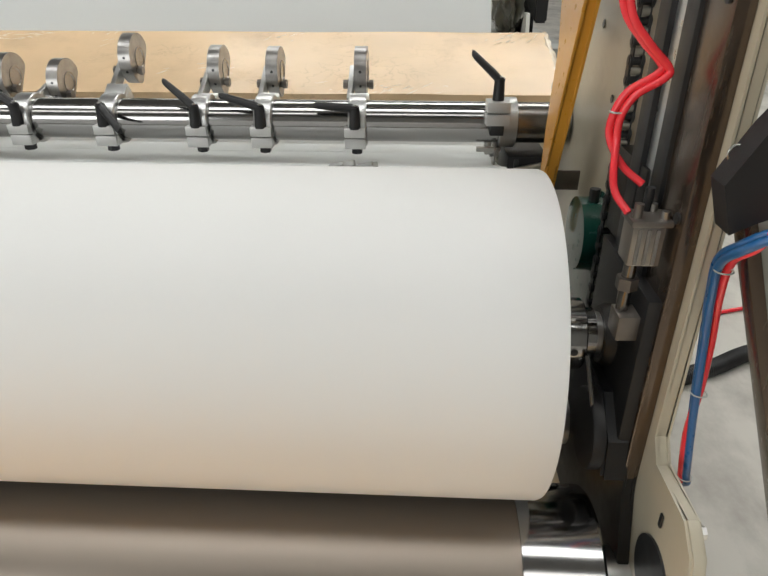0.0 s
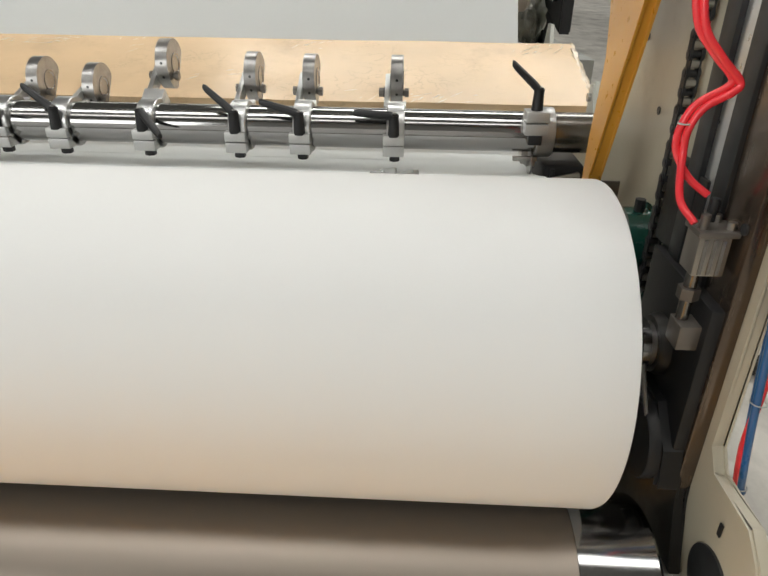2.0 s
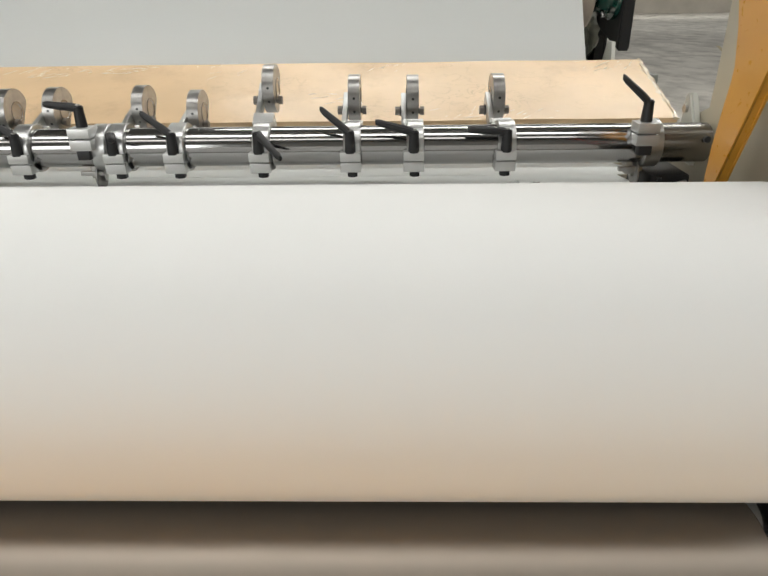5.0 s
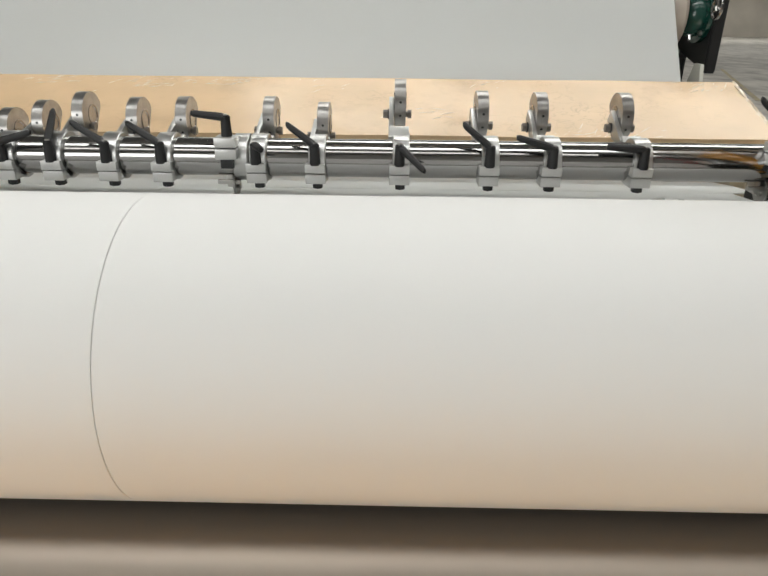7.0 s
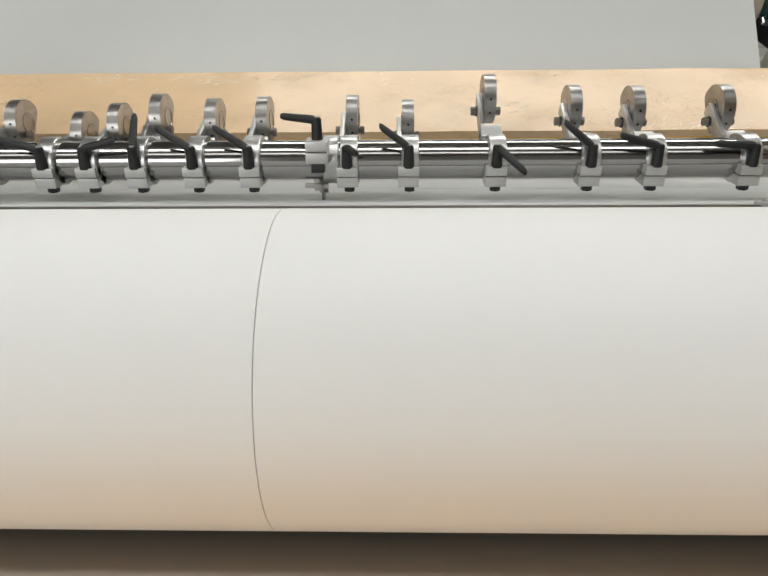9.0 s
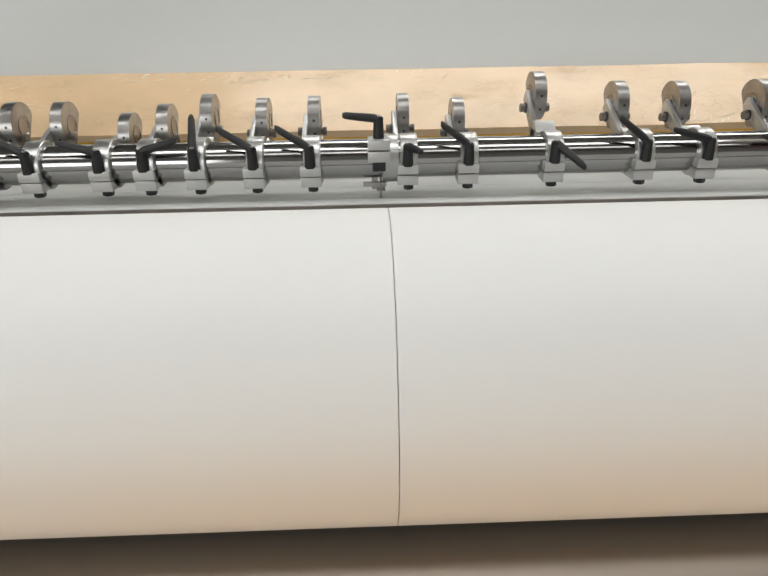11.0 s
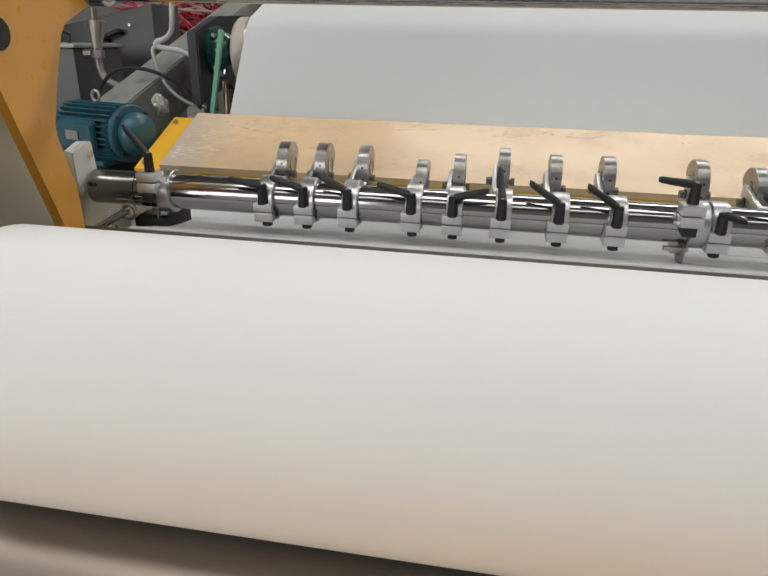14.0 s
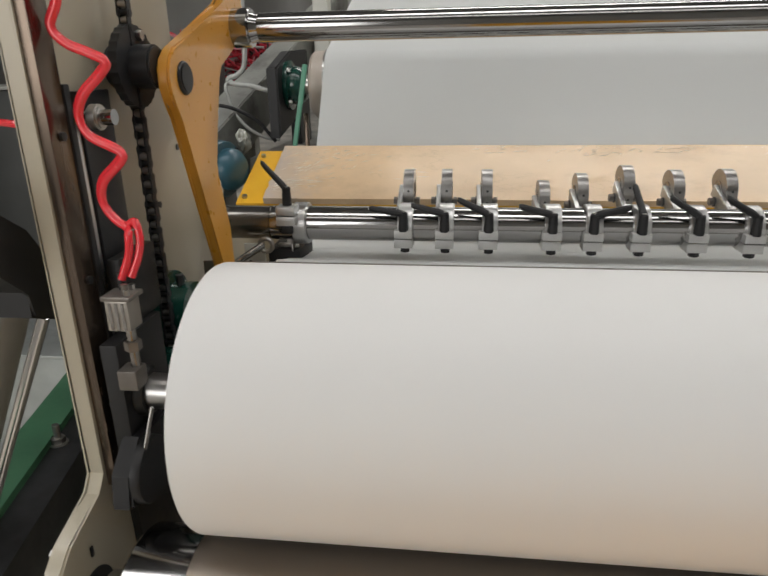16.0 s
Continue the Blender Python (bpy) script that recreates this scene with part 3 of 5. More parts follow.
def holder(x, turn, rise, length, head, disc_r=0.047, flat=-35):
    """One raised score-knife holder on the bar, in the bar's axis space."""
    t = thing("knife_holder", "cast aluminium knife holder clamped on the chrome bar, wheel raised", "knife holder", (x, BAR_Y, BAR_Z), "knife holders")
    part("ring", ring_at(bmesh.new(), BAR_R + 0.0002, BAR_R + 0.0085, 0.032, 0.003), ALU, t, "cast aluminium clamp ring")
    # clamp block on the front, cut by a slot
    bm = bmesh.new()
    box(bm, (-0.019, -0.053, -0.019), (0.019, -0.020, -0.002), 0.0015)
    box(bm, (-0.019, -0.050, -0.040), (0.019, -0.012, -0.0215), 0.0015)
    part("clamp_block", bm, ALU_MACHINED, t, "machined clamp block with a slot")
    part("clamp_bolt", rod(bmesh.new(), (0.002, -0.030, -0.041), (0.002, -0.030, -0.052), 0.0105, 6, bevel=0.001), BLACK_STEEL, t)
    lever(t, (0.0, -0.046, -0.004), turn, rise, length)
    # bracket and knife head, leaning back
    dist = math.hypot(head[0] - BAR_Y, head[1] - BAR_Z)
    tilt = -math.degrees(math.atan2(head[0] - BAR_Y, head[1] - BAR_Z))
    sub = pose(0, 0, 0, tilt)
    tall = head[1] > 1.31
    bm = bmesh.new()
    box(bm, (-0.018, -0.016, BAR_R - 0.004), (0.020, 0.018, BAR_R + 0.020), 0.002)
    box(bm, (-0.022, -0.013, BAR_R + 0.010), (-0.012, 0.013, dist + 0.004), 0.002)
    if tall:
        box(bm, (-0.022, -0.022, BAR_R), (0.018, 0.012, BAR_R + 0.030), 0.002)
    bmesh.ops.transform(bm, matrix=sub, verts=bm.verts)
    part("bracket", bm, ALU_MACHINED, t)
    yc, zc = head[0] - BAR_Y, head[1] - BAR_Z
    bm = bmesh.new()
    out = []
    for i in range(44):
        a = 2 * math.pi * i / 44
        y, z = disc_r * math.cos(a), disc_r * math.sin(a)
        # a flat is cut across the rear lower side
        k = y * math.cos(radians(flat)) + z * math.sin(radians(flat))
        if k > disc_r * 0.55:
            y -= (k - disc_r * 0.55) * math.cos(radians(flat))
            z -= (k - disc_r * 0.55) * math.sin(radians(flat))
        out.append((yc + y, zc + z))
    slab(bm, out, -0.011, 0.012, 0.0012)
    d = part("knife_head", bm, DISC, t, "grey steel knife head with a flat")
    bm = bmesh.new()
    for a in (172, 205):
        ca, sa = math.cos(radians(a)), math.sin(radians(a))
        rod(bm, (0.001, yc + (disc_r - 0.004) * ca, zc + (disc_r - 0.004) * sa), (0.001, yc + (disc_r + 0.0006) * ca, zc + (disc_r + 0.0006) * sa), 0.0026, 10)
    part("pin_hole", bm, BLACK_STEEL, d)
    for k in (-1, 1):
        e = 0.0005 + k * 0.0115
        part("bearing_ring", lathe_at(bmesh.new(), [(e, disc_r * 0.46), (e + k * 0.0014, disc_r * 0.46), (e + k * 0.0014, disc_r * 0.36), (e + k * 0.0004, disc_r * 0.34), (e + k * 0.0004, 0.002)], yc, zc, 28), BURNISHED, d)
    bm = bmesh.new()
    py, pz = yc - 0.020, zc - 0.020
    rod(bm, (-0.032, py, pz), (0.022, py, pz), 0.006, 14)
    rod(bm, (-0.034, py, pz), (-0.024, py, pz), 0.0085, 6)
    rod(bm, (0.016, py, pz), (0.024, py, pz), 0.0085, 6)
    pb = part("pivot_bolt", bm, OILY, t)
    part("washer", rod(bmesh.new(), (-0.0245, py, pz), (-0.0225, py, pz), 0.0105, 18), BLACK_STEEL, pb)
    return t


def working_knife(x, s, turn, rise, length):
    """A knife holder turned down, its wheel on the web."""
    t = thing("slitting_knife", "aluminium slitting knife holder with its wheel lowered on the paper", "slitting knife", (x, BAR_Y, BAR_Z), "slitting knives")
    part("ring", ring_at(bmesh.new(), BAR_R + 0.0002, BAR_R + 0.008, 0.030, 0.022), ALU, t)
    bm = bmesh.new()
    box(bm, (-0.020, -0.058, 0.028), (0.020, -0.018, 0.046), 0.0015)
    box(bm, (-0.020, -0.058, 0.006), (0.020, -0.022, 0.0255), 0.0015)
    part("clamp_block", bm, ALU_MACHINED, t, "machined clamp block with a slot")
    part("clamp_bolt", boxed((-0.012, -0.054, -0.012), (0.012, -0.032, 0.006), 0.002), BLACK_STEEL, t)
    lever(t, (0.0, -0.036, 0.044), turn, rise, length)
    bm = bmesh.new()
    box(bm, (-0.014, -0.010, -0.058), (-0.002, 0.016, -0.034), 0.002)
    box(bm, (-0.030, -0.020, -0.050), (0.014, -0.010, -0.042), 0.001)
    part("knife_arm", bm, STEEL, t)
    k = part("knife_wheel", rod(bmesh.new(), (0.002, -0.006, -0.054), (0.005, -0.006, -0.054), 0.025, 32), DISC, t, "thin round slitting blade")
    part("hub_bolt", rod(bmesh.new(), (-0.004, -0.006, -0.056), (0.012, -0.006, -0.056), 0.007, 8), STEEL, k)
    return t


def all_knives():
    # position, lever turn, lever rise, place of the knife head (y, z)
    rows = [(0.800, 0, 0.06, 0.072, (0.148, 1.310)), (0.631, -4, 0.27, 0.070, (0.150, 1.309)), (0.514, -14, 0.76, 0.054, (0.165, 1.309)), (0.345, 140, -0.60, 0.060, (0.160, 1.331)), (0.186, -10, 0.70, 0.053, (0.170, 1.282)),
            (0.074, 115, 0.0, 0.050, (0.172, 1.292)), (-0.105, -8, 0.60, 0.060, (0.165, 1.291)), (-0.209, -8, 0.60, 0.060, (0.170, 1.288)), (-0.315, -82, 0.85, 0.058, (0.160, 1.299)),
            (-0.407, 176, 0.28, 0.066, (0.170, 1.280)), (-0.487, -4, 0.25, 0.068, (0.175, 1.263)), (-0.613, -8, 0.45, 0.064, (0.170, 1.288)), (-0.702, -4, 0.25, 0.068, (0.155, 1.291)), (-0.786, -2, 0.15, 0.070, (0.152, 1.291))]
    for x, turn, rise, length, head in rows:
        holder(x, turn, rise, length, head)
    for x, turn, rise, length in ((1.05, -12, 0.85, 0.050), (0.021, -4, 0.10, 0.064), (-1.030, -10, 1.0, 0.052)):
        working_knife(x, 1, turn, rise, length)


# ---- board, web ----
def guide_board():
    t = thing("guide_board", "plywood board wrapped in wrinkled clear film on a yellow frame", "board", (0, 0, 0))
    y0, z0, y1, z1 = 0.305, 1.238, 0.552, 1.342
    d = Vector((0, y1 - y0, z1 - z0))
    tilt = math.degrees(math.atan2(z1 - z0, y1 - y0))
    m = pose(0, y0, z0, tilt)
    L = d.length
    bm = bmesh.new()
    nx, ny = 120, 14
    grid = []
    for i in range(nx + 1):
        x = -1.183 + 2.408 * i / nx
        col = []
        for j in range(ny + 1):
            h = 0.0004 * noise.noise(Vector((x * 7, j * 0.5, 3))) + 0.0003 * noise.noise(Vector((x * 25, j * 1.2, 8)))
            e = 0.005 * noise.noise(Vector((j * 0.9, 2, 5))) if i in (0, nx) else 0
            e += max(0, x - 1.0) * 0.08 * (1 - j / ny)
            col.append(bm.verts.new((x + e, L * j / ny + (0.004 * noise.noise(Vector((x * 4, 1, 1))) if j in (0, ny) else 0), h)))
        grid.append(col)
    for i in range(nx):
        for j in range(ny):
            bm.faces.new((grid[i][j], grid[i + 1][j], grid[i + 1][j + 1], grid[i][j + 1]))
    ex = bmesh.ops.extrude_edge_only(bm, edges=[e for e in bm.edges if e.is_boundary])
    for v in [g for g in ex["geom"] if isinstance(g, bmesh.types.BMVert)]:
        v.co.z = -0.018
    bmesh.ops.transform(bm, matrix=m, verts=bm.verts)
    part("film_wrapped_panel", bm, BOARD, t)
    part("frame_plate", boxed((-1.262, 0.005, -0.030), (1.20, L + 0.004, -0.019), 0.002, m), YELLOW_PLATE, t, "bright yellow painted support plate")
    rng = random.Random(21)
    bm = bmesh.new()
    spots = [(-1.13, 0.07, 0.08, 60), (-1.06, 0.15, 0.10, 50), (-1.02, 0.22, 0.12, 36), (-0.55, 0.24, 0.10, 16), (-0.32, 0.23, 0.12, 26), (-0.12, 0.24, 0.10, 22), (0.12, 0.24, 0.08, 8), (0.55, 0.24, 0.10, 8),
             (0.82, 0.02, 0.14, 26), (1.12, 0.24, 0.07, 20), (0.42, 0.10, 0.10, 10), (-0.80, 0.12, 0.12, 10)]
    for x, v, spread, count in spots:
        way = rng.uniform(0.1, 0.7)
        for k in range(count):
            q = pose(max(-1.16, min(1.2, x + rng.gauss(0, spread * 0.5))), max(0.006, min(L - 0.006, v + rng.gauss(0, 0.016))), 0.0006, rng.uniform(-14, 14), 0, math.degrees(way) + rng.gauss(0, 16))
            a, w = rng.uniform(0.003, 0.020), rng.uniform(0.0005, 0.0014)
            vs = [bm.verts.new(q @ Vector(r)) for r in ((-a, 0, 0), (0, -w, 0), (a, 0, 0), (0, w, 0), (0, 0, w * 0.9))]
            for f in ((0, 1, 4), (1, 2, 4), (2, 3, 4), (3, 0, 4)):
                bm.faces.new([vs[u] for u in f])
    bmesh.ops.transform(bm, matrix=m, verts=bm.verts)
    tagged(part("glint_sliver", bm, GLINT, t), "pale slivers coloured as glints on folds in the film", kind="stuff")
    # bunched film along the free end
    bm = bmesh.new()
    rows = []
    for j in range(41):
        v = L * j / 40
        row = []
        for k in range(7):
            a = math.pi * k / 6
            q = Vector((1.222 + 0.017 * (1 - j / 40), v, -0.004))
            g = 0.008 * (1 + 0.8 * noise.noise(Vector((j * 0.33, k * 0.6, 1))))
            row.append(bm.verts.new(q + Vector((g * math.cos(a), 0.004 * noise.noise(Vector((j * 0.7, k, 9))), 0.75 * g * math.sin(a)))))
        rows.append(row)
    for a, b in zip(rows, rows[1:]):
        for k in range(6):
            bm.faces.new((a[k], a[k + 1], b[k + 1], b[k]))
        bm.faces.new((a[0], b[0], b[6], a[6]))
    bm.faces.new(rows[0])
    bm.faces.new(rows[-1])
    bmesh.ops.transform(bm, matrix=m, verts=bm.verts)
    part("bunched_film", bm, FILM_TAN, t, "bunched shiny clear film")
    for v in (0.03, L - 0.03):
        bm = rod(bmesh.new(), (-1.243, v, -0.019), (-1.243, v, -0.012), 0.007, 12)
        bmesh.ops.transform(bm, matrix=m, verts=bm.verts)
        part("plate_screw", bm, STEEL, t)
    part("bracket", boxed((-1.20, 0.32, 1.02), (-1.15, 0.50, 1.215), 0.003), CREAM, t)
    part("bracket", boxed((1.15, 0.32, 1.02), (1.20, 0.50, 1.215), 0.003), CREAM, t)


def sheet(path, x0, x1, th=0.0012, nx=24, wave=0.0):
    """A paper sheet along a (y, z) line, with its thickness."""
    bm = bmesh.new()
    pts = [Vector((0, y, z)) for y, z in path]
    off = []
    for k, p in enumerate(pts):
        d = (pts[min(k + 1, len(pts) - 1)] - pts[max(k - 1, 0)]).normalized()
        off.append(Vector((0, -d.z, d.y)) * th)
    a, b = [], []
    for i in range(nx + 1):
        x = x0 + (x1 - x0) * i / nx
        w = [Vector((x, 0, wave * noise.noise(Vector((x * 5, k * 0.7, 2))))) for k in range(len(pts))]
        a.append([bm.verts.new(p + q) for p, q in zip(pts, w)])
        b.append([bm.verts.new(p + q + o) for p, q, o in zip(pts, w, off)])
    m = len(pts) - 1
    for i in range(nx):
        for k in range(m):
            bm.faces.new((a[i][k], a[i + 1][k], a[i + 1][k + 1], a[i][k + 1]))
            bm.faces.new((b[i][k], b[i][k + 1], b[i + 1][k + 1], b[i + 1][k]))
        for k in (0, m):
            bm.faces.new((a[i][k], a[i + 1][k], b[i + 1][k], b[i][k]))
    for i in (0, nx):
        for k in range(m):
            bm.faces.new((a[i][k], a[i][k + 1], b[i][k + 1], b[i][k]))
    return bm


WEB_Y, WEB_Z, WEB_R = 0.815, 1.502, 0.109


def paper_web():
    arc = [(WEB_Y - (WEB_R + 0.001) * math.cos(radians(a)), WEB_Z + (WEB_R + 0.001) * math.sin(radians(a))) for a in range(35, 71, 3)]
    lean = math.tan(radians(35))
    y, z = arc[0]
    down = [(0.560, 1.06), (0.560, 1.20), (0.561, 1.30), (0.563, 1.325)] + [(y - lean * (z - k), k) for k in (1.342, 1.40, 1.46, 1.52)]
    y, z = arc[-1]
    up = [(y + 0.42 * k, z + 0.153 * k) for k in (0.5, 1, 2, 3, 4, 5)]
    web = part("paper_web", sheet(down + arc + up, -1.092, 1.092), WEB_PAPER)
    tagged(web, "white paper web running down over a guide roller", "paper web")
    feed = [(0.508, 1.055), (0.45, 1.09), (0.34, 1.128), (0.24, 1.143), (0.14, 1.153)]
    # right edge drawn out past the roller's web to fit the camera's view
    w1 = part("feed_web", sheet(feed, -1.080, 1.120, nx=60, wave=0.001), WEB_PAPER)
    tagged(w1, "untrimmed white paper web below the knife bar, right edge widened for the view", "paper web")
    low = [(0.139, 1.153), (0.07, 1.160), (0.02, 1.167), (-0.04, 1.181), (-0.085, 1.194), (-0.098, 1.196), (-0.104, 1.190), (-0.106, 1.10), (-0.11, 1.0)]
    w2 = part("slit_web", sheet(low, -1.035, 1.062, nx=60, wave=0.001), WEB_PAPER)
    tagged(w2, "white paper web passing under the knives towards the roll", "paper web")
    t = thing("web_bar", "dark steel edge bar behind the roll with taped torn paper", "bar", (0, 0, 0))
    part("bar", boxed((-1.18, -0.115, 1.165), (1.18, -0.110, 1.1976), 0.001), OILY, t)
    rng = random.Random(9)
    for i in range(9):
        x = 0.765 + 0.075 * i / 9
        m = pose(x, -0.114, 1.198, rng.uniform(-30, 30), rng.uniform(-25, 25), rng.uniform(-20, 20))
        part("tape_scrap", boxed((0, -0.004, 0), (0.014 + 0.012 * rng.random(), 0.004, 0.005 + 0.005 * rng.random()), 0.001, m), CLEAR_HOSE, t, "crumpled scrap of tape")


def web_roller():
    t = thing("guide_roller", "steel guide roller under the paper web with pale end flanges", "roller", (0, WEB_Y, WEB_Z))
    part("roller", lathe(bmesh.new(), [(-1.099, 0.03), (-1.099, WEB_R - 0.001), (1.099, WEB_R - 0.001), (1.099, 0.03)], 64), STEEL, t)
    for s in (-1, 1):
        part("flange", lathe(bmesh.new(), [(s * 1.100, 0.04), (s * 1.100, WEB_R - 0.006), (s * 1.134, WEB_R - 0.006), (s * 1.144, WEB_R - 0.014), (s * 1.144, 0.04)], 56), FLANGE, t, "rose-grey painted end flange")
        part("journal", rod(bmesh.new(), (s * 1.14, 0, 0), (s * 1.225, 0, 0), 0.03, 24), STEEL, t)
        part("seal", lathe(bmesh.new(), [(s * 1.145, 0.035), (s * 1.145, 0.066), (s * 1.152, 0.066), (s * 1.152, 0.035)], 40), BLACK, t, "black round seal")
        b = thing("bearing_stand", "black bearing stand with a green flanged bearing", "bearing stand", (0, 0, 0), "bearing stands")
        x = s * (1.224 if s > 0 else 1.232)
        slabx = sorted((x, x + s * 0.034))
        y0, top = (0.735, 1.64) if s > 0 else (0.690, 1.556)
        part("stand", slab(bmesh.new(), [(0.95, 0.0), (1.10, 0.0), (1.10, top + 0.06), (0.86, top + 0.05), (y0, top), (y0, 1.348), (0.92, 1.403), (0.95, 1.378)], slabx[0], slabx[1], 0.004), BLACK, b)
        g = part("bearing", lathe_at(bmesh.new(), [(x, 0.076), (x - s * 0.012, 0.076), (x - s * 0.016, 0.058), (x - s * 0.030, 0.060), (x - s * 0.048, 0.054), (x - s * 0.058, 0.046), (x - s * 0.060, 0.035)], WEB_Y, WEB_Z), GREEN, b, "glossy dark green flange bearing")
        for a in (45, 135, 225, 315):
            yy, zz = WEB_Y + 0.066 * math.cos(radians(a)), WEB_Z + 0.066 * math.sin(radians(a))
            part("bolt", rod(bmesh.new(), (x - s * 0.012, yy, zz), (x - s * 0.022, yy, zz), 0.008, 6), STEEL, g)
        part("grease_nipple", rod(bmesh.new(), (x - s * 0.04, WEB_Y - 0.030, WEB_Z - 0.052), (x - s * 0.04, WEB_Y - 0.040, WEB_Z - 0.066), 0.005, 8), CHROME, g)
        if s > 0:
            w = part("handwheel", torus_at((1.202, 0.684, 1.520), 0.027, 0.0045, "x"), CHROME, b, "small chrome handwheel")
            part("stem", rod(bmesh.new(), (1.204, 0.684, 1.520), (1.236, 0.748, 1.520), 0.007, 12), STEEL, b)
            for a in (90, 210, 330):
                part("spoke", rod(bmesh.new(), (1.206, 0.684, 1.520), (1.202, 0.684 + 0.026 * math.cos(radians(a)), 1.520 + 0.026 * math.sin(radians(a))), 0.004, 8), CHROME, w)
    t = thing("belt_guard", "pale green upright flat strip beside the roller end", "guard strip", (0, 0, 0))
    part("strip", boxed((-0.007, -0.006, -0.25), (0.007, 0.006, 0.29), 0.002, pose(-1.183, 0.628, 1.28, 0, 11, 0)), GREEN_LIGHT, t)
    part("strip", boxed((-1.150, 0.66, 1.0), (-1.138, 0.68, 1.425), 0.002), BROWN_RAIL, t, "rusty brown strip")


def torus_at(c, R, r, axis="x", seg=32, ring=10):
    bm = bmesh.new()
    rings = []
    for i in range(seg):
        a = 2 * math.pi * i / seg
        row = []
        for j in range(ring):
            b = 2 * math.pi * j / ring
            u, v, w = (R + r * math.cos(b)) * math.cos(a), (R + r * math.cos(b)) * math.sin(a), r * math.sin(b)
            row.append(bm.verts.new(Vector(c) + (Vector((w, u, v)) if axis == "x" else Vector((u, w, v)) if axis == "y" else Vector((u, v, w)))))
        rings.append(row)
    for i in range(seg):
        for j in range(ring):
            bm.faces.new((rings[i][j], rings[(i + 1) % seg][j], rings[(i + 1) % seg][(j + 1) % ring], rings[i][(j + 1) % ring]))
    return bm


# ---- chuck slides on the side frames ----
def chuck_slide(s):
    t = thing("chuck_slide", "dark steel shaft clamp slide with an aluminium air cylinder", "clamp slide", (0, 0, 0), "clamp slides")
    X = lambda a, b: sorted((s * a, s * b))
    a, b = X(1.155, 1.182)
    part("carriage", boxed((a, -0.543 if s > 0 else -0.50, 0.985), (b, -0.36, 1.19), 0.004), BLACK, t, "oily dark steel carriage")
    part("back_plate", boxed((X(1.165, 1.185)[0], -0.44, 1.19), (X(1.165, 1.185)[1], -0.33, 1.30), 0.003), DARK, t)
    part("nose", slab(bmesh.new(), [(-0.50, 1.04), (-0.545, 1.00), (-0.555, 0.95), (-0.50, 0.93), (-0.38, 0.93), (-0.38, 1.04)], *X(1.140, 1.172), 0.004), BLACK, t)
    part("brake_disc", lathe_at(bmesh.new(), [(s * 1.126, 0.01), (s * 1.126, 0.050), (s * 1.129, 0.052), (s * 1.140, 0.052), (s * 1.142, 0.03)], -0.50, 0.985), BLACK, t, "black round brake disc")
    part("pull_rod", rod(bmesh.new(), (s * 1.128, -0.515, 1.03), (s * 1.118, -0.495, 1.09), 0.003, 10), BURNISHED, t)
    part("bearing_cap", lathe_at(bmesh.new(), [(s * 1.142, 0.036), (s * 1.150, 0.040), (s * 1.178, 0.040)], ROLL_Y, ROLL_Z), DARK, t)
    # cylinder
    cx, cy, h = s * (1.146 if s > 0 else 1.130), (-0.512 if s > 0 else -0.507), 0.0165
    bm = bmesh.new()
    box(bm, (cx - h, cy - h, 1.224), (cx + h, cy + h, 1.268), 0.002)
    cyl = part("air_cylinder", bm, CYLINDER, t, "grooved aluminium air cylinder")
    for k in (-0.009, 0.0, 0.009):
        part("groove", boxed((cx + k - 0.002, cy - h - 0.0012, 1.226), (cx + k + 0.002, cy - h + 0.001, 1.265)), BURNISHED, cyl)
    part("end_cap", boxed((cx - h - 0.003, cy - h - 0.003, 1.268), (cx + h + 0.006, cy + h + 0.003, 1.275), 0.002), OILY, cyl)
    for dx, dy in ((0.015, -0.010), (0.010, 0.013)):
        part("cap_screw", rod(bmesh.new(), (cx + dx, cy + dy, 1.275), (cx + dx, cy + dy, 1.283), 0.0045, 10), STEEL, cyl)
    part("piston_rod", rod(bmesh.new(), (cx - s * 0.006, cy, 1.222), (cx - s * 0.006, cy, 1.165), 0.007, 14), BURNISHED, cyl)
    part("rod_nut", rod(bmesh.new(), (cx - s * 0.006, cy, 1.190), (cx - s * 0.006, cy, 1.204), 0.012, 6), OILY, cyl)
    part("clamp_shoe", boxed((cx - 0.014, cy - 0.020, 1.134), (cx + 0.014, cy + 0.012, 1.164), 0.002), OILY, t, "grey aluminium clamp shoe")
    part("fitting", rod(bmesh.new(), (cx - s * 0.012, cy - 0.008, 1.275), (cx - s * 0.012, cy - 0.008, 1.290), 0.0048, 12), OILY, t)
    part("fitting", rod(bmesh.new(), (cx + s * 0.004, cy + 0.014, 1.275), (cx + s * 0.004, cy + 0.014, 1.300), 0.0048, 12), BLACK_STEEL, t)


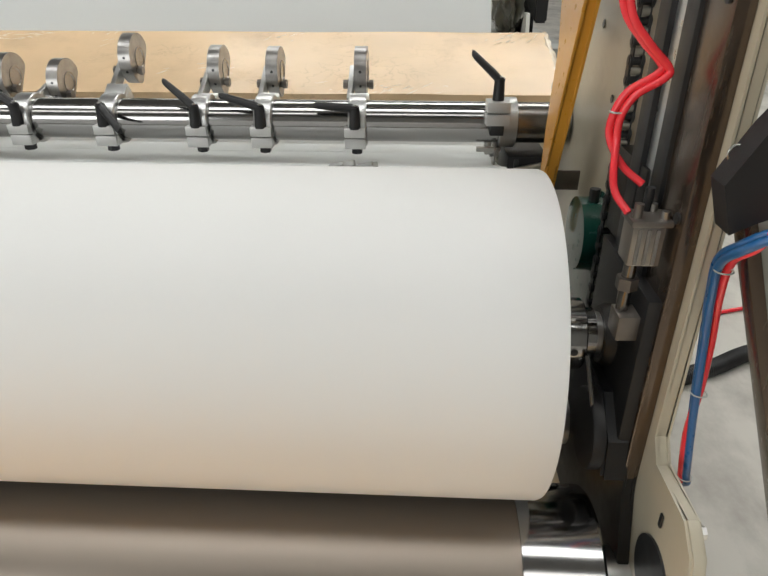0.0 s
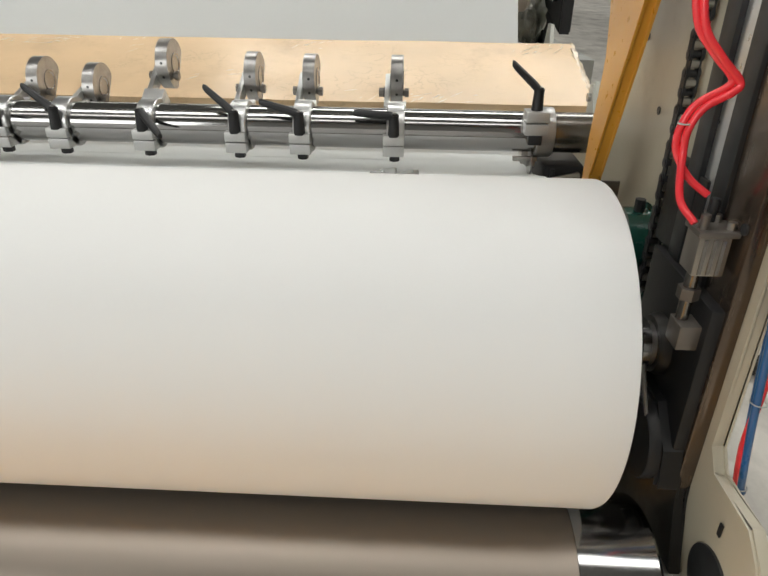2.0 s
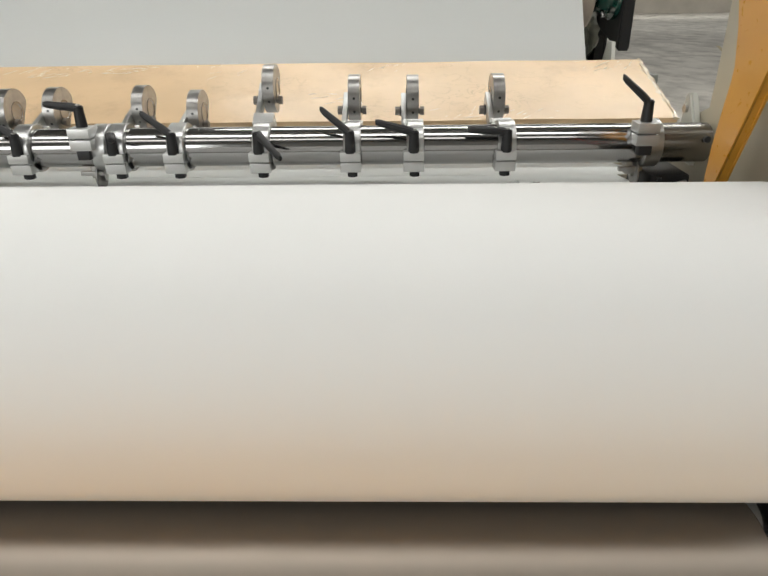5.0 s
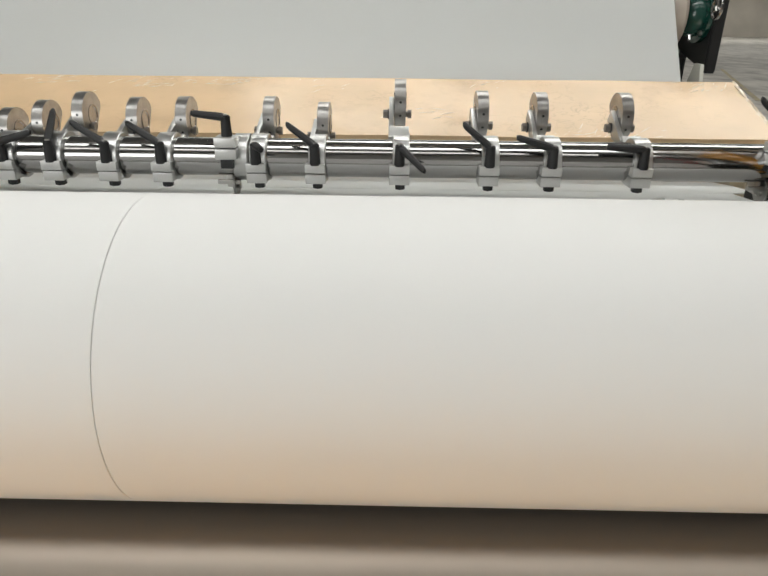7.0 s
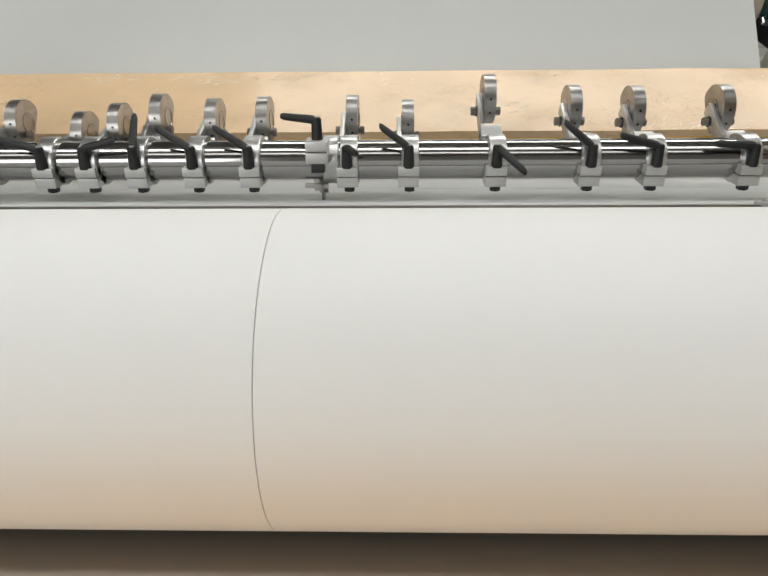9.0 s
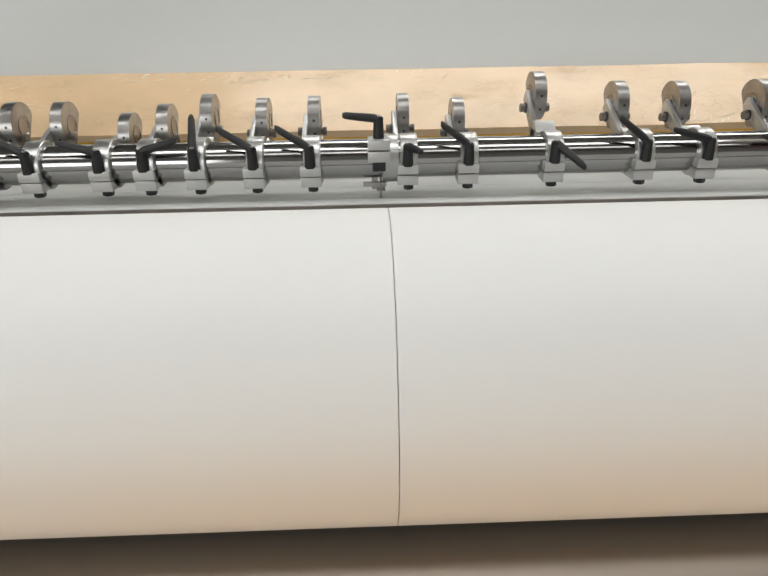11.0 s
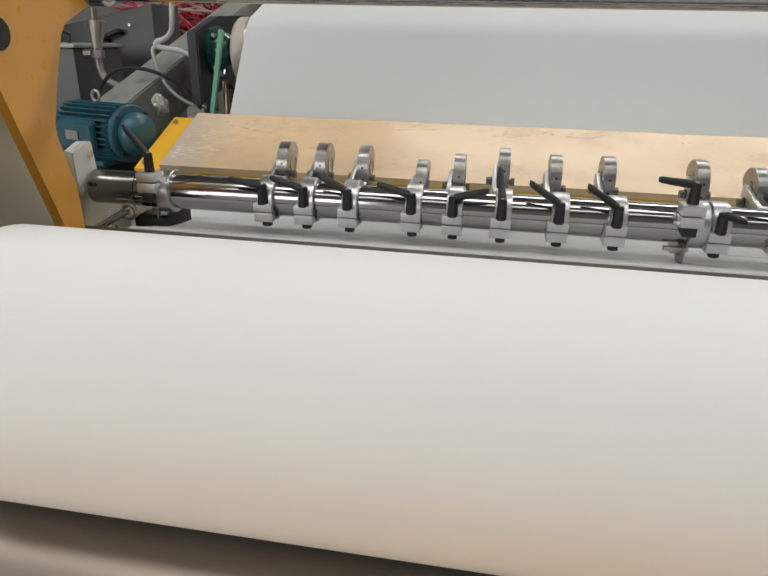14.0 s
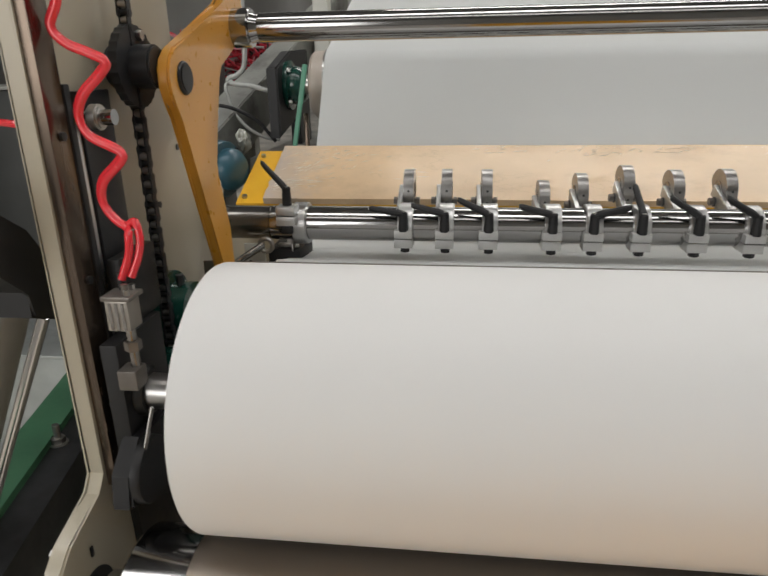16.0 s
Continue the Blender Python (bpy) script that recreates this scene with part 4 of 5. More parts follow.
def red_hoses(s):
    t = thing("air_hose", "bright red coiled pneumatic hoses tied together", "hose", (0, 0, 0), "red air hoses")
    if s > 0:
        main = [(1.090, -0.47, 1.62), (1.092, -0.47, 1.52), (1.100, -0.475, 1.468), (1.120, -0.48, 1.440), (1.142, -0.482, 1.418), (1.138, -0.484, 1.408), (1.116, -0.48, 1.392), (1.106, -0.478, 1.370), (1.106, -0.478, 1.345)]
        a = main + [(1.122, -0.485, 1.318), (1.142, -0.495, 1.302)]
        b = [(p[0] + 0.006, p[1] - 0.005, p[2] - 0.003) for p in main] + [(1.112, -0.50, 1.30), (1.124, -0.52, 1.280)]
        ties = [(1.108, -0.48, 1.372)]
    else:
        main = [(-1.166, -0.468, 1.74), (-1.168, -0.468, 1.677), (-1.174, -0.468, 1.644), (-1.187, -0.468, 1.617), (-1.172, -0.468, 1.597), (-1.142, -0.468, 1.584), (-1.121, -0.47, 1.573), (-1.134, -0.468, 1.557),
                (-1.161, -0.466, 1.534), (-1.173, -0.464, 1.507), (-1.161, -0.466, 1.482), (-1.121, -0.47, 1.463), (-1.122, -0.47, 1.450), (-1.153, -0.466, 1.422), (-1.160, -0.464, 1.394), (-1.147, -0.466, 1.373), (-1.128, -0.47, 1.360), (-1.113, -0.472, 1.366)]
        a = main + [(-1.106, -0.478, 1.345), (-1.109, -0.483, 1.321), (-1.120, -0.490, 1.292)]
        b = [(p[0] + 0.005, p[1] - 0.006, p[2] - 0.003) for p in main[:-1]] + [(-1.116, -0.488, 1.350), (-1.119, -0.490, 1.324), (-1.132, -0.495, 1.290)]
        ties = [(-1.116, -0.478, 1.357)]
    part("hose", hose(bmesh.new(), a, 0.0040 if s > 0 else 0.0055, 12, 10), RED_HOSE, t)
    part("hose", hose(bmesh.new(), b, 0.0040 if s > 0 else 0.0055, 12, 10), RED_HOSE, t)
    for q in ties:
        part("cable_tie", torus_at(q, 0.0062, 0.0010, "z"), CLEAR_HOSE, t)


# ---- behind the machine ----
def motor():
    t = thing("electric_motor", "teal blue finned electric motor with a lifting eye", "motor", (-1.385, 0.455, 1.292))
    t.scale = (0.84, 0.84, 0.84)
    t.rotation_euler = (0, 0, radians(-16))
    part("housing", lathe(bmesh.new(), [(-0.20, 0.02), (-0.20, 0.076), (0.060, 0.076), (0.060, 0.02)], 48), BLUE, t)
    fin = boxed((-0.19, -0.002, 0.074), (0.052, 0.002, 0.094), 0.0)
    first = part("fin", fin, BLUE, t)
    for i in range(30):
        o = first if i == 0 else new("fin", first.data)
        o.parent = t
        o.rotation_euler = (radians(i * 12), 0, 0)
    part("end_flange", lathe(bmesh.new(), [(0.060, 0.03), (0.060, 0.090), (0.064, 0.093), (0.074, 0.093), (0.078, 0.089), (0.080, 0.05)], 48), BLUE, t)
    part("end_shield", lathe(bmesh.new(), [(0.080, 0.03), (0.080, 0.068), (0.088, 0.070), (0.112, 0.066), (0.128, 0.052), (0.134, 0.03)], 48), BLUE, t, "rounded end cap")
    for a in (45, 135, 225, 315):
        y, z = 0.082 * math.cos(radians(a)), 0.082 * math.sin(radians(a))
        part("flange_bolt", rod(bmesh.new(), (0.078, y, z), (0.086, y, z), 0.006, 6), BLACK_STEEL, t)
    part("foot", boxed((-0.14, -0.09, -0.102), (0.02, 0.09, -0.085), 0.003), BLUE, t)
    side = part("terminal_box", slab(bmesh.new(), [(-0.088, -0.05), (-0.108, -0.045), (-0.112, 0.030), (-0.088, 0.045)], -0.15, 0.01, 0.004), BLUE, t)
    part("name_plate", boxed((-0.105, -0.1135, -0.018), (-0.050, -0.1125, 0.012)), STEEL, side, "small bright name plate")
    part("lifting_eye", torus_at((-0.075, 0, 0.112), 0.017, 0.0045, "y"), STEEL, t, "bright steel lifting eye")
    p = thing("motor_plinth", "dark steel plinth below the motor", "plinth", (0, 0, 0))
    part("column", boxed((-1.54, 0.36, 0.0), (-1.38, 0.56, 1.2055), 0.004), DARK, p)


def bracket_lugs():
    for s in (-1, 1):
        t = thing("bar_bracket", "off-white painted bracket holding the bar end", "bracket", (0, 0, 0), "bar brackets")
        a, b = (1.170, 1.186) if s > 0 else (-1.211, -1.190)
        part("lug", slab(bmesh.new(), [(0.0, 1.225), (0.06, 1.225), (0.062, 1.25), (0.052, 1.333), (0.021, 1.337), (-0.021, 1.323), (-0.021, 1.26)] if s < 0 else [(0.06, 1.19), (0.115, 1.19), (0.13, 1.24), (0.125, 1.318), (0.105, 1.322), (0.07, 1.27)], a, b, 0.004), WHITE_STEEL, t)
        y, z = (0.108, 1.292) if s > 0 else (0.034, 1.310)
        part("lug_screw", rod(bmesh.new(), (s * 1.185, y, z), (s * (1.164 if s > 0 else 1.184), y, z), 0.008, 10), STEEL, t)


def far_clutter():
    t = thing("grey_cabinet", "dark grey enamelled machine cabinet", "cabinet", (0, 0, 0))
    bm = boxed((-2.4, 1.30, 0.0), (-1.70, 1.52, 1.66), 0.006)
    for q in bm.verts:
        if q.co.z > 1:
            q.co.z += (q.co.x + 1.70) * 0.218
    part("body", bm, GREY_BOX, t)
    part("rivet", rod(bmesh.new(), (-1.80, 1.30, 1.58), (-1.80, 1.292, 1.58), 0.006, 10), STEEL, t)
    part("handle", hose(bmesh.new(), [(-1.90, 1.30, 1.52), (-1.90, 1.27, 1.53), (-1.84, 1.27, 1.555), (-1.84, 1.30, 1.55)], 0.010), BLACK, t)
    t = thing("low_cabinet", "dark grey cabinet with a pale steel lid", "cabinet", (0, 0, 0))
    part("body", boxed((-2.4, 0.80, 0.0), (-1.72, 1.08, 1.50), 0.006), GREY_BOX, t)
    part("lid", boxed((-2.42, 0.79, 1.501), (-1.71, 1.085, 1.513), 0.003), GREY_BEAM, t, "pale steel lid")
    part("lever", hose(bmesh.new(), [(-1.80, 0.9, 1.513), (-1.80, 0.9, 1.545), (-1.84, 0.88, 1.55), (-1.90, 0.87, 1.54)], 0.006), BLACK_STEEL, t)
    v = thing("valve_fitting", "brass and steel pipe valve beside the cabinet", "valve", (0, 0, 0))
    part("pipe", hose(bmesh.new(), [(-1.615, 0.78, 1.62), (-1.615, 0.77, 1.52), (-1.61, 0.765, 1.45), (-1.59, 0.76, 1.41), (-1.54, 0.76, 1.385), (-1.50, 0.78, 1.36)], 0.012, 12), OILY, v)
    part("cup", rod(bmesh.new(), (-1.615, 0.772, 1.50), (-1.605, 0.772, 1.585), 0.014, 16, 0.028), STEEL, v)
    part("nut", rod(bmesh.new(), (-1.615, 0.770, 1.475), (-1.615, 0.770, 1.498), 0.022, 6), STEEL, v)
    part("side_nut", rod(bmesh.new(), (-1.66, 0.770, 1.488), (-1.63, 0.770, 1.488), 0.012, 6), OILY, v)
    b = thing("frame_beam", "grey galvanised steel beam with oil stains", "beam", (0, 0, 0), "frame beams")
    bm = bmesh.new()
    ends = []
    for y, xl, xr, z in ((0.50, -1.570, -1.455, 1.305), (1.75, -1.275, -1.19, 1.885)):
        ends.append([bm.verts.new(q) for q in ((xl, y, z), (xr, y, z), (xr, y + 0.05, z - 0.15), (xl, y + 0.05, z - 0.15))])
    for k in range(4):
        bm.faces.new((ends[0][k], ends[0][(k + 1) % 4], ends[1][(k + 1) % 4], ends[1][k]))
    bm.faces.new(ends[0])
    bm.faces.new(ends[1])
    bmesh.ops.bevel(bm, geom=bm.edges[:], offset=0.004, segments=2, affect="EDGES")
    part("beam", bm, GREY_BEAM, b)
    part("leg", boxed((-1.53, 0.58, 0.0), (-1.46, 0.66, 1.22), 0.003), GREY_BEAM, b)
    part("leg", boxed((-1.27, 1.64, 0.0), (-1.21, 1.72, 1.72), 0.003), GREY_BEAM, b)
    c = thing("cross_beam", "grey steel machine table behind the board", "beam", (0, 0, 0))
    part("beam", boxed((1.14, 0.60, 1.10), (1.30, 1.4, 1.30), 0.004), GREY_BEAM, c)
    part("beam", boxed((-1.31, 0.60, 1.10), (-1.14, 1.4, 1.30), 0.004), GREY_BEAM, c)
    part("tie", boxed((-1.14, 1.2, 1.10), (1.14, 1.3, 1.25), 0.004), GREY_BEAM, c)
    part("foot", boxed((1.16, 0.9, 0), (1.28, 1.0, 1.10), 0.004), GREY_BEAM, c)
    part("foot", boxed((-1.29, 0.9, 0), (-1.17, 1.0, 1.10), 0.004), GREY_BEAM, c)
    part("gusset", slab(bmesh.new(), [(0.68, 1.30), (0.78, 1.30), (0.74, 1.375), (0.70, 1.375)], 1.196, 1.206), WHITE_STEEL, c, "off-white gusset plate")
    e = thing("film_heap", "heap of crumpled clear film on the machine table", "film", (0, 0, 0))
    bm = bmesh.new()
    bmesh.ops.create_icosphere(bm, subdivisions=4, radius=1)
    for q in bm.verts:
        k = 1 + 0.35 * noise.noise(q.co * 2.1) + 0.22 * abs(noise.noise(q.co * 5.3)) + 0.10 * noise.noise(q.co * 11)
        q.co = Vector((1.192 + 0.045 * k * q.co.x, 1.02 + 0.10 * k * q.co.y, max(1.301, 1.37 + 0.085 * k * q.co.z)))
    part("film", bm, FILM_HEAP, e)
    h = thing("milky_hoses", "milky clear hoses looping over the beam", "hose", (0, 0, 0))
    part("hose", hose(bmesh.new(), [(-1.37, 0.85, 1.9), (-1.365, 0.82, 1.75), (-1.366, 0.81, 1.62), (-1.375, 0.81, 1.56), (-1.400, 0.81, 1.536), (-1.425, 0.808, 1.528), (-1.428, 0.806, 1.514), (-1.395, 0.802, 1.508), (-1.35, 0.80, 1.503), (-1.31, 0.79, 1.492), (-1.265, 0.80, 1.48)], 0.0085, 12), CLEAR_HOSE, h)
    part("hose", hose(bmesh.new(), [(-1.415, 0.806, 1.520), (-1.434, 0.792, 1.505), (-1.425, 0.78, 1.470), (-1.40, 0.77, 1.415), (-1.36, 0.77, 1.37), (-1.305, 0.77, 1.342), (-1.26, 0.77, 1.335)], 0.0055, 12), CLEAR_HOSE, h)
    k = thing("black_cable", "black cable looping across the beam", "cable", (0, 0, 0))
    part("cable", hose(bmesh.new(), [(-1.62, 0.74, 1.36), (-1.52, 0.70, 1.44), (-1.42, 0.72, 1.445), (-1.33, 0.75, 1.40), (-1.27, 0.76, 1.33)], 0.006, 10), BLACK, k)
    j = thing("film_bag", "crumpled clear plastic bag lying by the beam", "bag", (0, 0, 0))
    bm = bmesh.new()
    bmesh.ops.create_icosphere(bm, subdivisions=3, radius=0.025)
    for q in bm.verts:
        q.co *= 1 + 0.45 * noise.noise(q.co * 45) + 0.25 * noise.noise(q.co * 110)
        q.co += Vector((-1.322, 0.60, 1.352)) + Vector((-q.co.x * 0.15, 0, q.co.z * 0.25))
    part("bag", bm, FILM_HEAP, j)
    w = thing("red_cables", "tangled heap of red and black cables on a tray", "cables", (0, 0, 0))
    rng = random.Random(11)
    for i in range(130):
        p = [(-2.15 + rng.random() * 0.62, 1.72 + rng.random() * 0.45, 1.485 + rng.random() * 0.25) for _ in range(5)]
        ma = (WIRE_RED, WIRE_PINK, WIRE_RED, BLACK, WIRE_RED, CLEAR_HOSE)[i % 6]
        part("cable", hose(bmesh.new(), p, 0.0042, 6, 6), ma, w)
    tr = thing("cable_tray", "grey steel cable tray", "tray", (0, 0, 0))
    part("tray", boxed((-2.25, 1.6, 1.44), (-1.45, 2.3, 1.475), 0.003), GREY_BEAM, tr)
    part("post", boxed((-1.8, 1.9, 0), (-1.72, 1.98, 1.44), 0.003), GREY_BEAM, tr)
    p = thing("frame_post", "off-white painted upright post behind the roller", "post", (0, 0, 0))
    part("post", boxed((-1.26, 1.35, 0), (-1.20, 1.42, 2.4), 0.003), WHITE_STEEL, p)


def gear_housing(s):
    t = thing("gear_housing", "dark green bearing housing on the side frame", "housing", (0, 0, 0), "green housings")
    x0, x1 = sorted((s * 1.150, s * 1.205))
    part("body", lathe_at(bmesh.new(), [(s * 1.205, 0.075), (s * 1.19, 0.075), (s * 1.185, 0.055), (s * 1.150, 0.055), (s * 1.148, 0.03)], -0.24, 1.14), GREEN, t)
    part("base", boxed((x0 + 0.02, -0.34, 1.0), (x1 - 0.002, -0.16, 1.10), 0.004), GREEN, t)
    part("oil_plug", rod(bmesh.new(), (s * 1.17, -0.245, 1.19), (s * 1.17, -0.245, 1.212), 0.008, 8), BLACK_STEEL, t)


def bar_drive():
    """Black drive pieces below the bar's ends."""
    for s in (-1, 1):
        t = thing("knife_drive", "black drive housing with steel links below the bar end", "drive", (0, 0, 0), "knife drives")
        a, b = sorted((s * 1.075, s * 1.15))
        if s > 0:
            part("housing", boxed((a, -0.005, 1.10), (b, 0.12, 1.190), 0.008), BLACK, t)
            part("housing_rib", boxed((a + 0.012, -0.013, 1.12), (a + 0.020, -0.006, 1.185), 0.002), BLACK_STEEL, t)
            part("link", rod(bmesh.new(), (1.075, -0.045, 1.172), (1.135, -0.02, 1.178), 0.006, 12), STEEL, t)
            part("bolt", rod(bmesh.new(), (1.120, -0.006, 1.150), (1.120, -0.014, 1.150), 0.007, 6), STEEL, t)
            continue
        part("housing", boxed((-1.082, -0.002, 1.10), (-1.01, 0.12, 1.190), 0.008), BLACK, t)
        part("link", rod(bmesh.new(), (-1.150, -0.06, 1.165), (-1.085, -0.02, 1.205), 0.008, 12), CHROME, t)
        part("link_eye", torus_at((-1.078, -0.02, 1.205), 0.014, 0.005, "y"), STEEL, t)
        part("link", rod(bmesh.new(), (-1.03, -0.06, 1.160), (-1.10, -0.05, 1.166), 0.009, 12), CHROME, t)
        part("drilled_plate", boxed((-1.130, -0.012, 1.13), (-1.085, -0.004, 1.205), 0.002), WHITE_STEEL, t, "off-white drilled plate")
        for hx, hz in ((1.098, 1.19), (1.118, 1.165), (1.098, 1.15)):
            part("plate_hole", rod(bmesh.new(), (-hx, -0.0125, hz), (-hx, -0.0135, hz), 0.004, 10), BLACK, t)


def right_side():
    t = thing("control_box", "black folded hood over a slanted grey control box on a post", "control box", (0, 0, 0))
    bm = bmesh.new()
    out = [(1.158, 1.345), (1.183, 1.392), (1.30, 1.56), (1.34, 1.56), (1.34, 1.36), (1.204, 1.318), (1.190, 1.312), (1.172, 1.302)]
    a = [bm.verts.new((x, -0.628, z)) for x, z in out]
    b = [bm.verts.new((x, -0.600, z)) for x, z in out]
    bm.faces.new(a)
    bm.faces.new(b[::-1])
    for i in range(len(out)):
        bm.faces.new((a[i], a[(i + 1) % len(out)], b[(i + 1) % len(out)], b[i]))
    part("hood", bm, BLACK, t, "black sheet metal hood")
    tilt = pose(1.190, -0.612, 1.302, 0, -20, 0)
    part("edge_frame", boxed((0.0, -0.004, -0.62), (0.012, 0.02, 0.01), 0.001, tilt), BROWN_RAIL, t)
    part("panel", boxed((0.0125, 0.0, -0.62), (0.16, 0.05, 0.02), 0.002, tilt), GREY_BEAM, t, "grey sheet panel")
    part("post", boxed((1.42, -0.60, 0.0), (1.47, -0.56, 0.75), 0.003), DARK, t)
    part("latch_clip", torus_at((1.172, -0.605, 1.366), 0.007, 0.0010, "y"), STEEL, t)
    h = thing("hose_bundle", "blue and red air hoses tied with wire", "hose", (0, 0, 0))
    base = [(1.40, -0.66, 1.335), (1.26, -0.655, 1.318), (1.205, -0.648, 1.310), (1.184, -0.635, 1.292), (1.186, -0.60, 1.262), (1.200, -0.575, 1.212), (1.210, -0.567, 1.156), (1.217, -0.565, 1.099), (1.225, -0.565, 1.031), (1.233, -0.565, 0.972), (1.236, -0.56, 0.955), (1.230, -0.50, 0.90)]
    part("blue_hose", hose(bmesh.new(), base, 0.0044, 12, 10), BLUE_HOSE, h)
    part("blue_hose", hose(bmesh.new(), [(x + 0.001, y + 0.008, z + 0.002) for x, y, z in base], 0.0036, 12, 10), BLUE_HOSE, h)
    shift = [0, 0, 0.004, 0.012, 0.012, 0.010, 0.009, 0.006, -0.003, -0.004, -0.004, 0]
    part("red_hose", hose(bmesh.new(), [(x + d, y + 0.004, z + (0.010 if i < 3 else 0)) for i, ((x, y, z), d) in enumerate(zip(base, shift))], 0.0042, 12, 10), RED_HOSE, h)
    for q in ((1.192, -0.598, 1.255), (1.221, -0.563, 1.090), (1.233, -0.563, 0.968)):
        part("tie", torus_at(q, 0.0085, 0.0008, "z"), CLEAR_HOSE, h)
    c = thing("conduit", "black corrugated conduit lying on the floor", "conduit", (0, 0, 0))
    line = [(1.8, 0.86, 0.034), (2.14, 1.03, 0.034), (2.42, 1.18, 0.034), (3.2, 1.45, 0.034), (4.6, 1.6, 0.034)]
    part("conduit", hose(bmesh.new(), line, 0.032, 12, 60, 0.12), BLACK, c)
    d = thing("floor_hose", "red air hose lying across the floor", "hose", (0, 0, 0))
    part("hose", hose(bmesh.new(), [(1.8, 1.25, 0.011), (2.2, 1.42, 0.011), (2.55, 1.58, 0.011), (4.0, 1.95, 0.011)], 0.010, 8, 8), RED_HOSE, d)

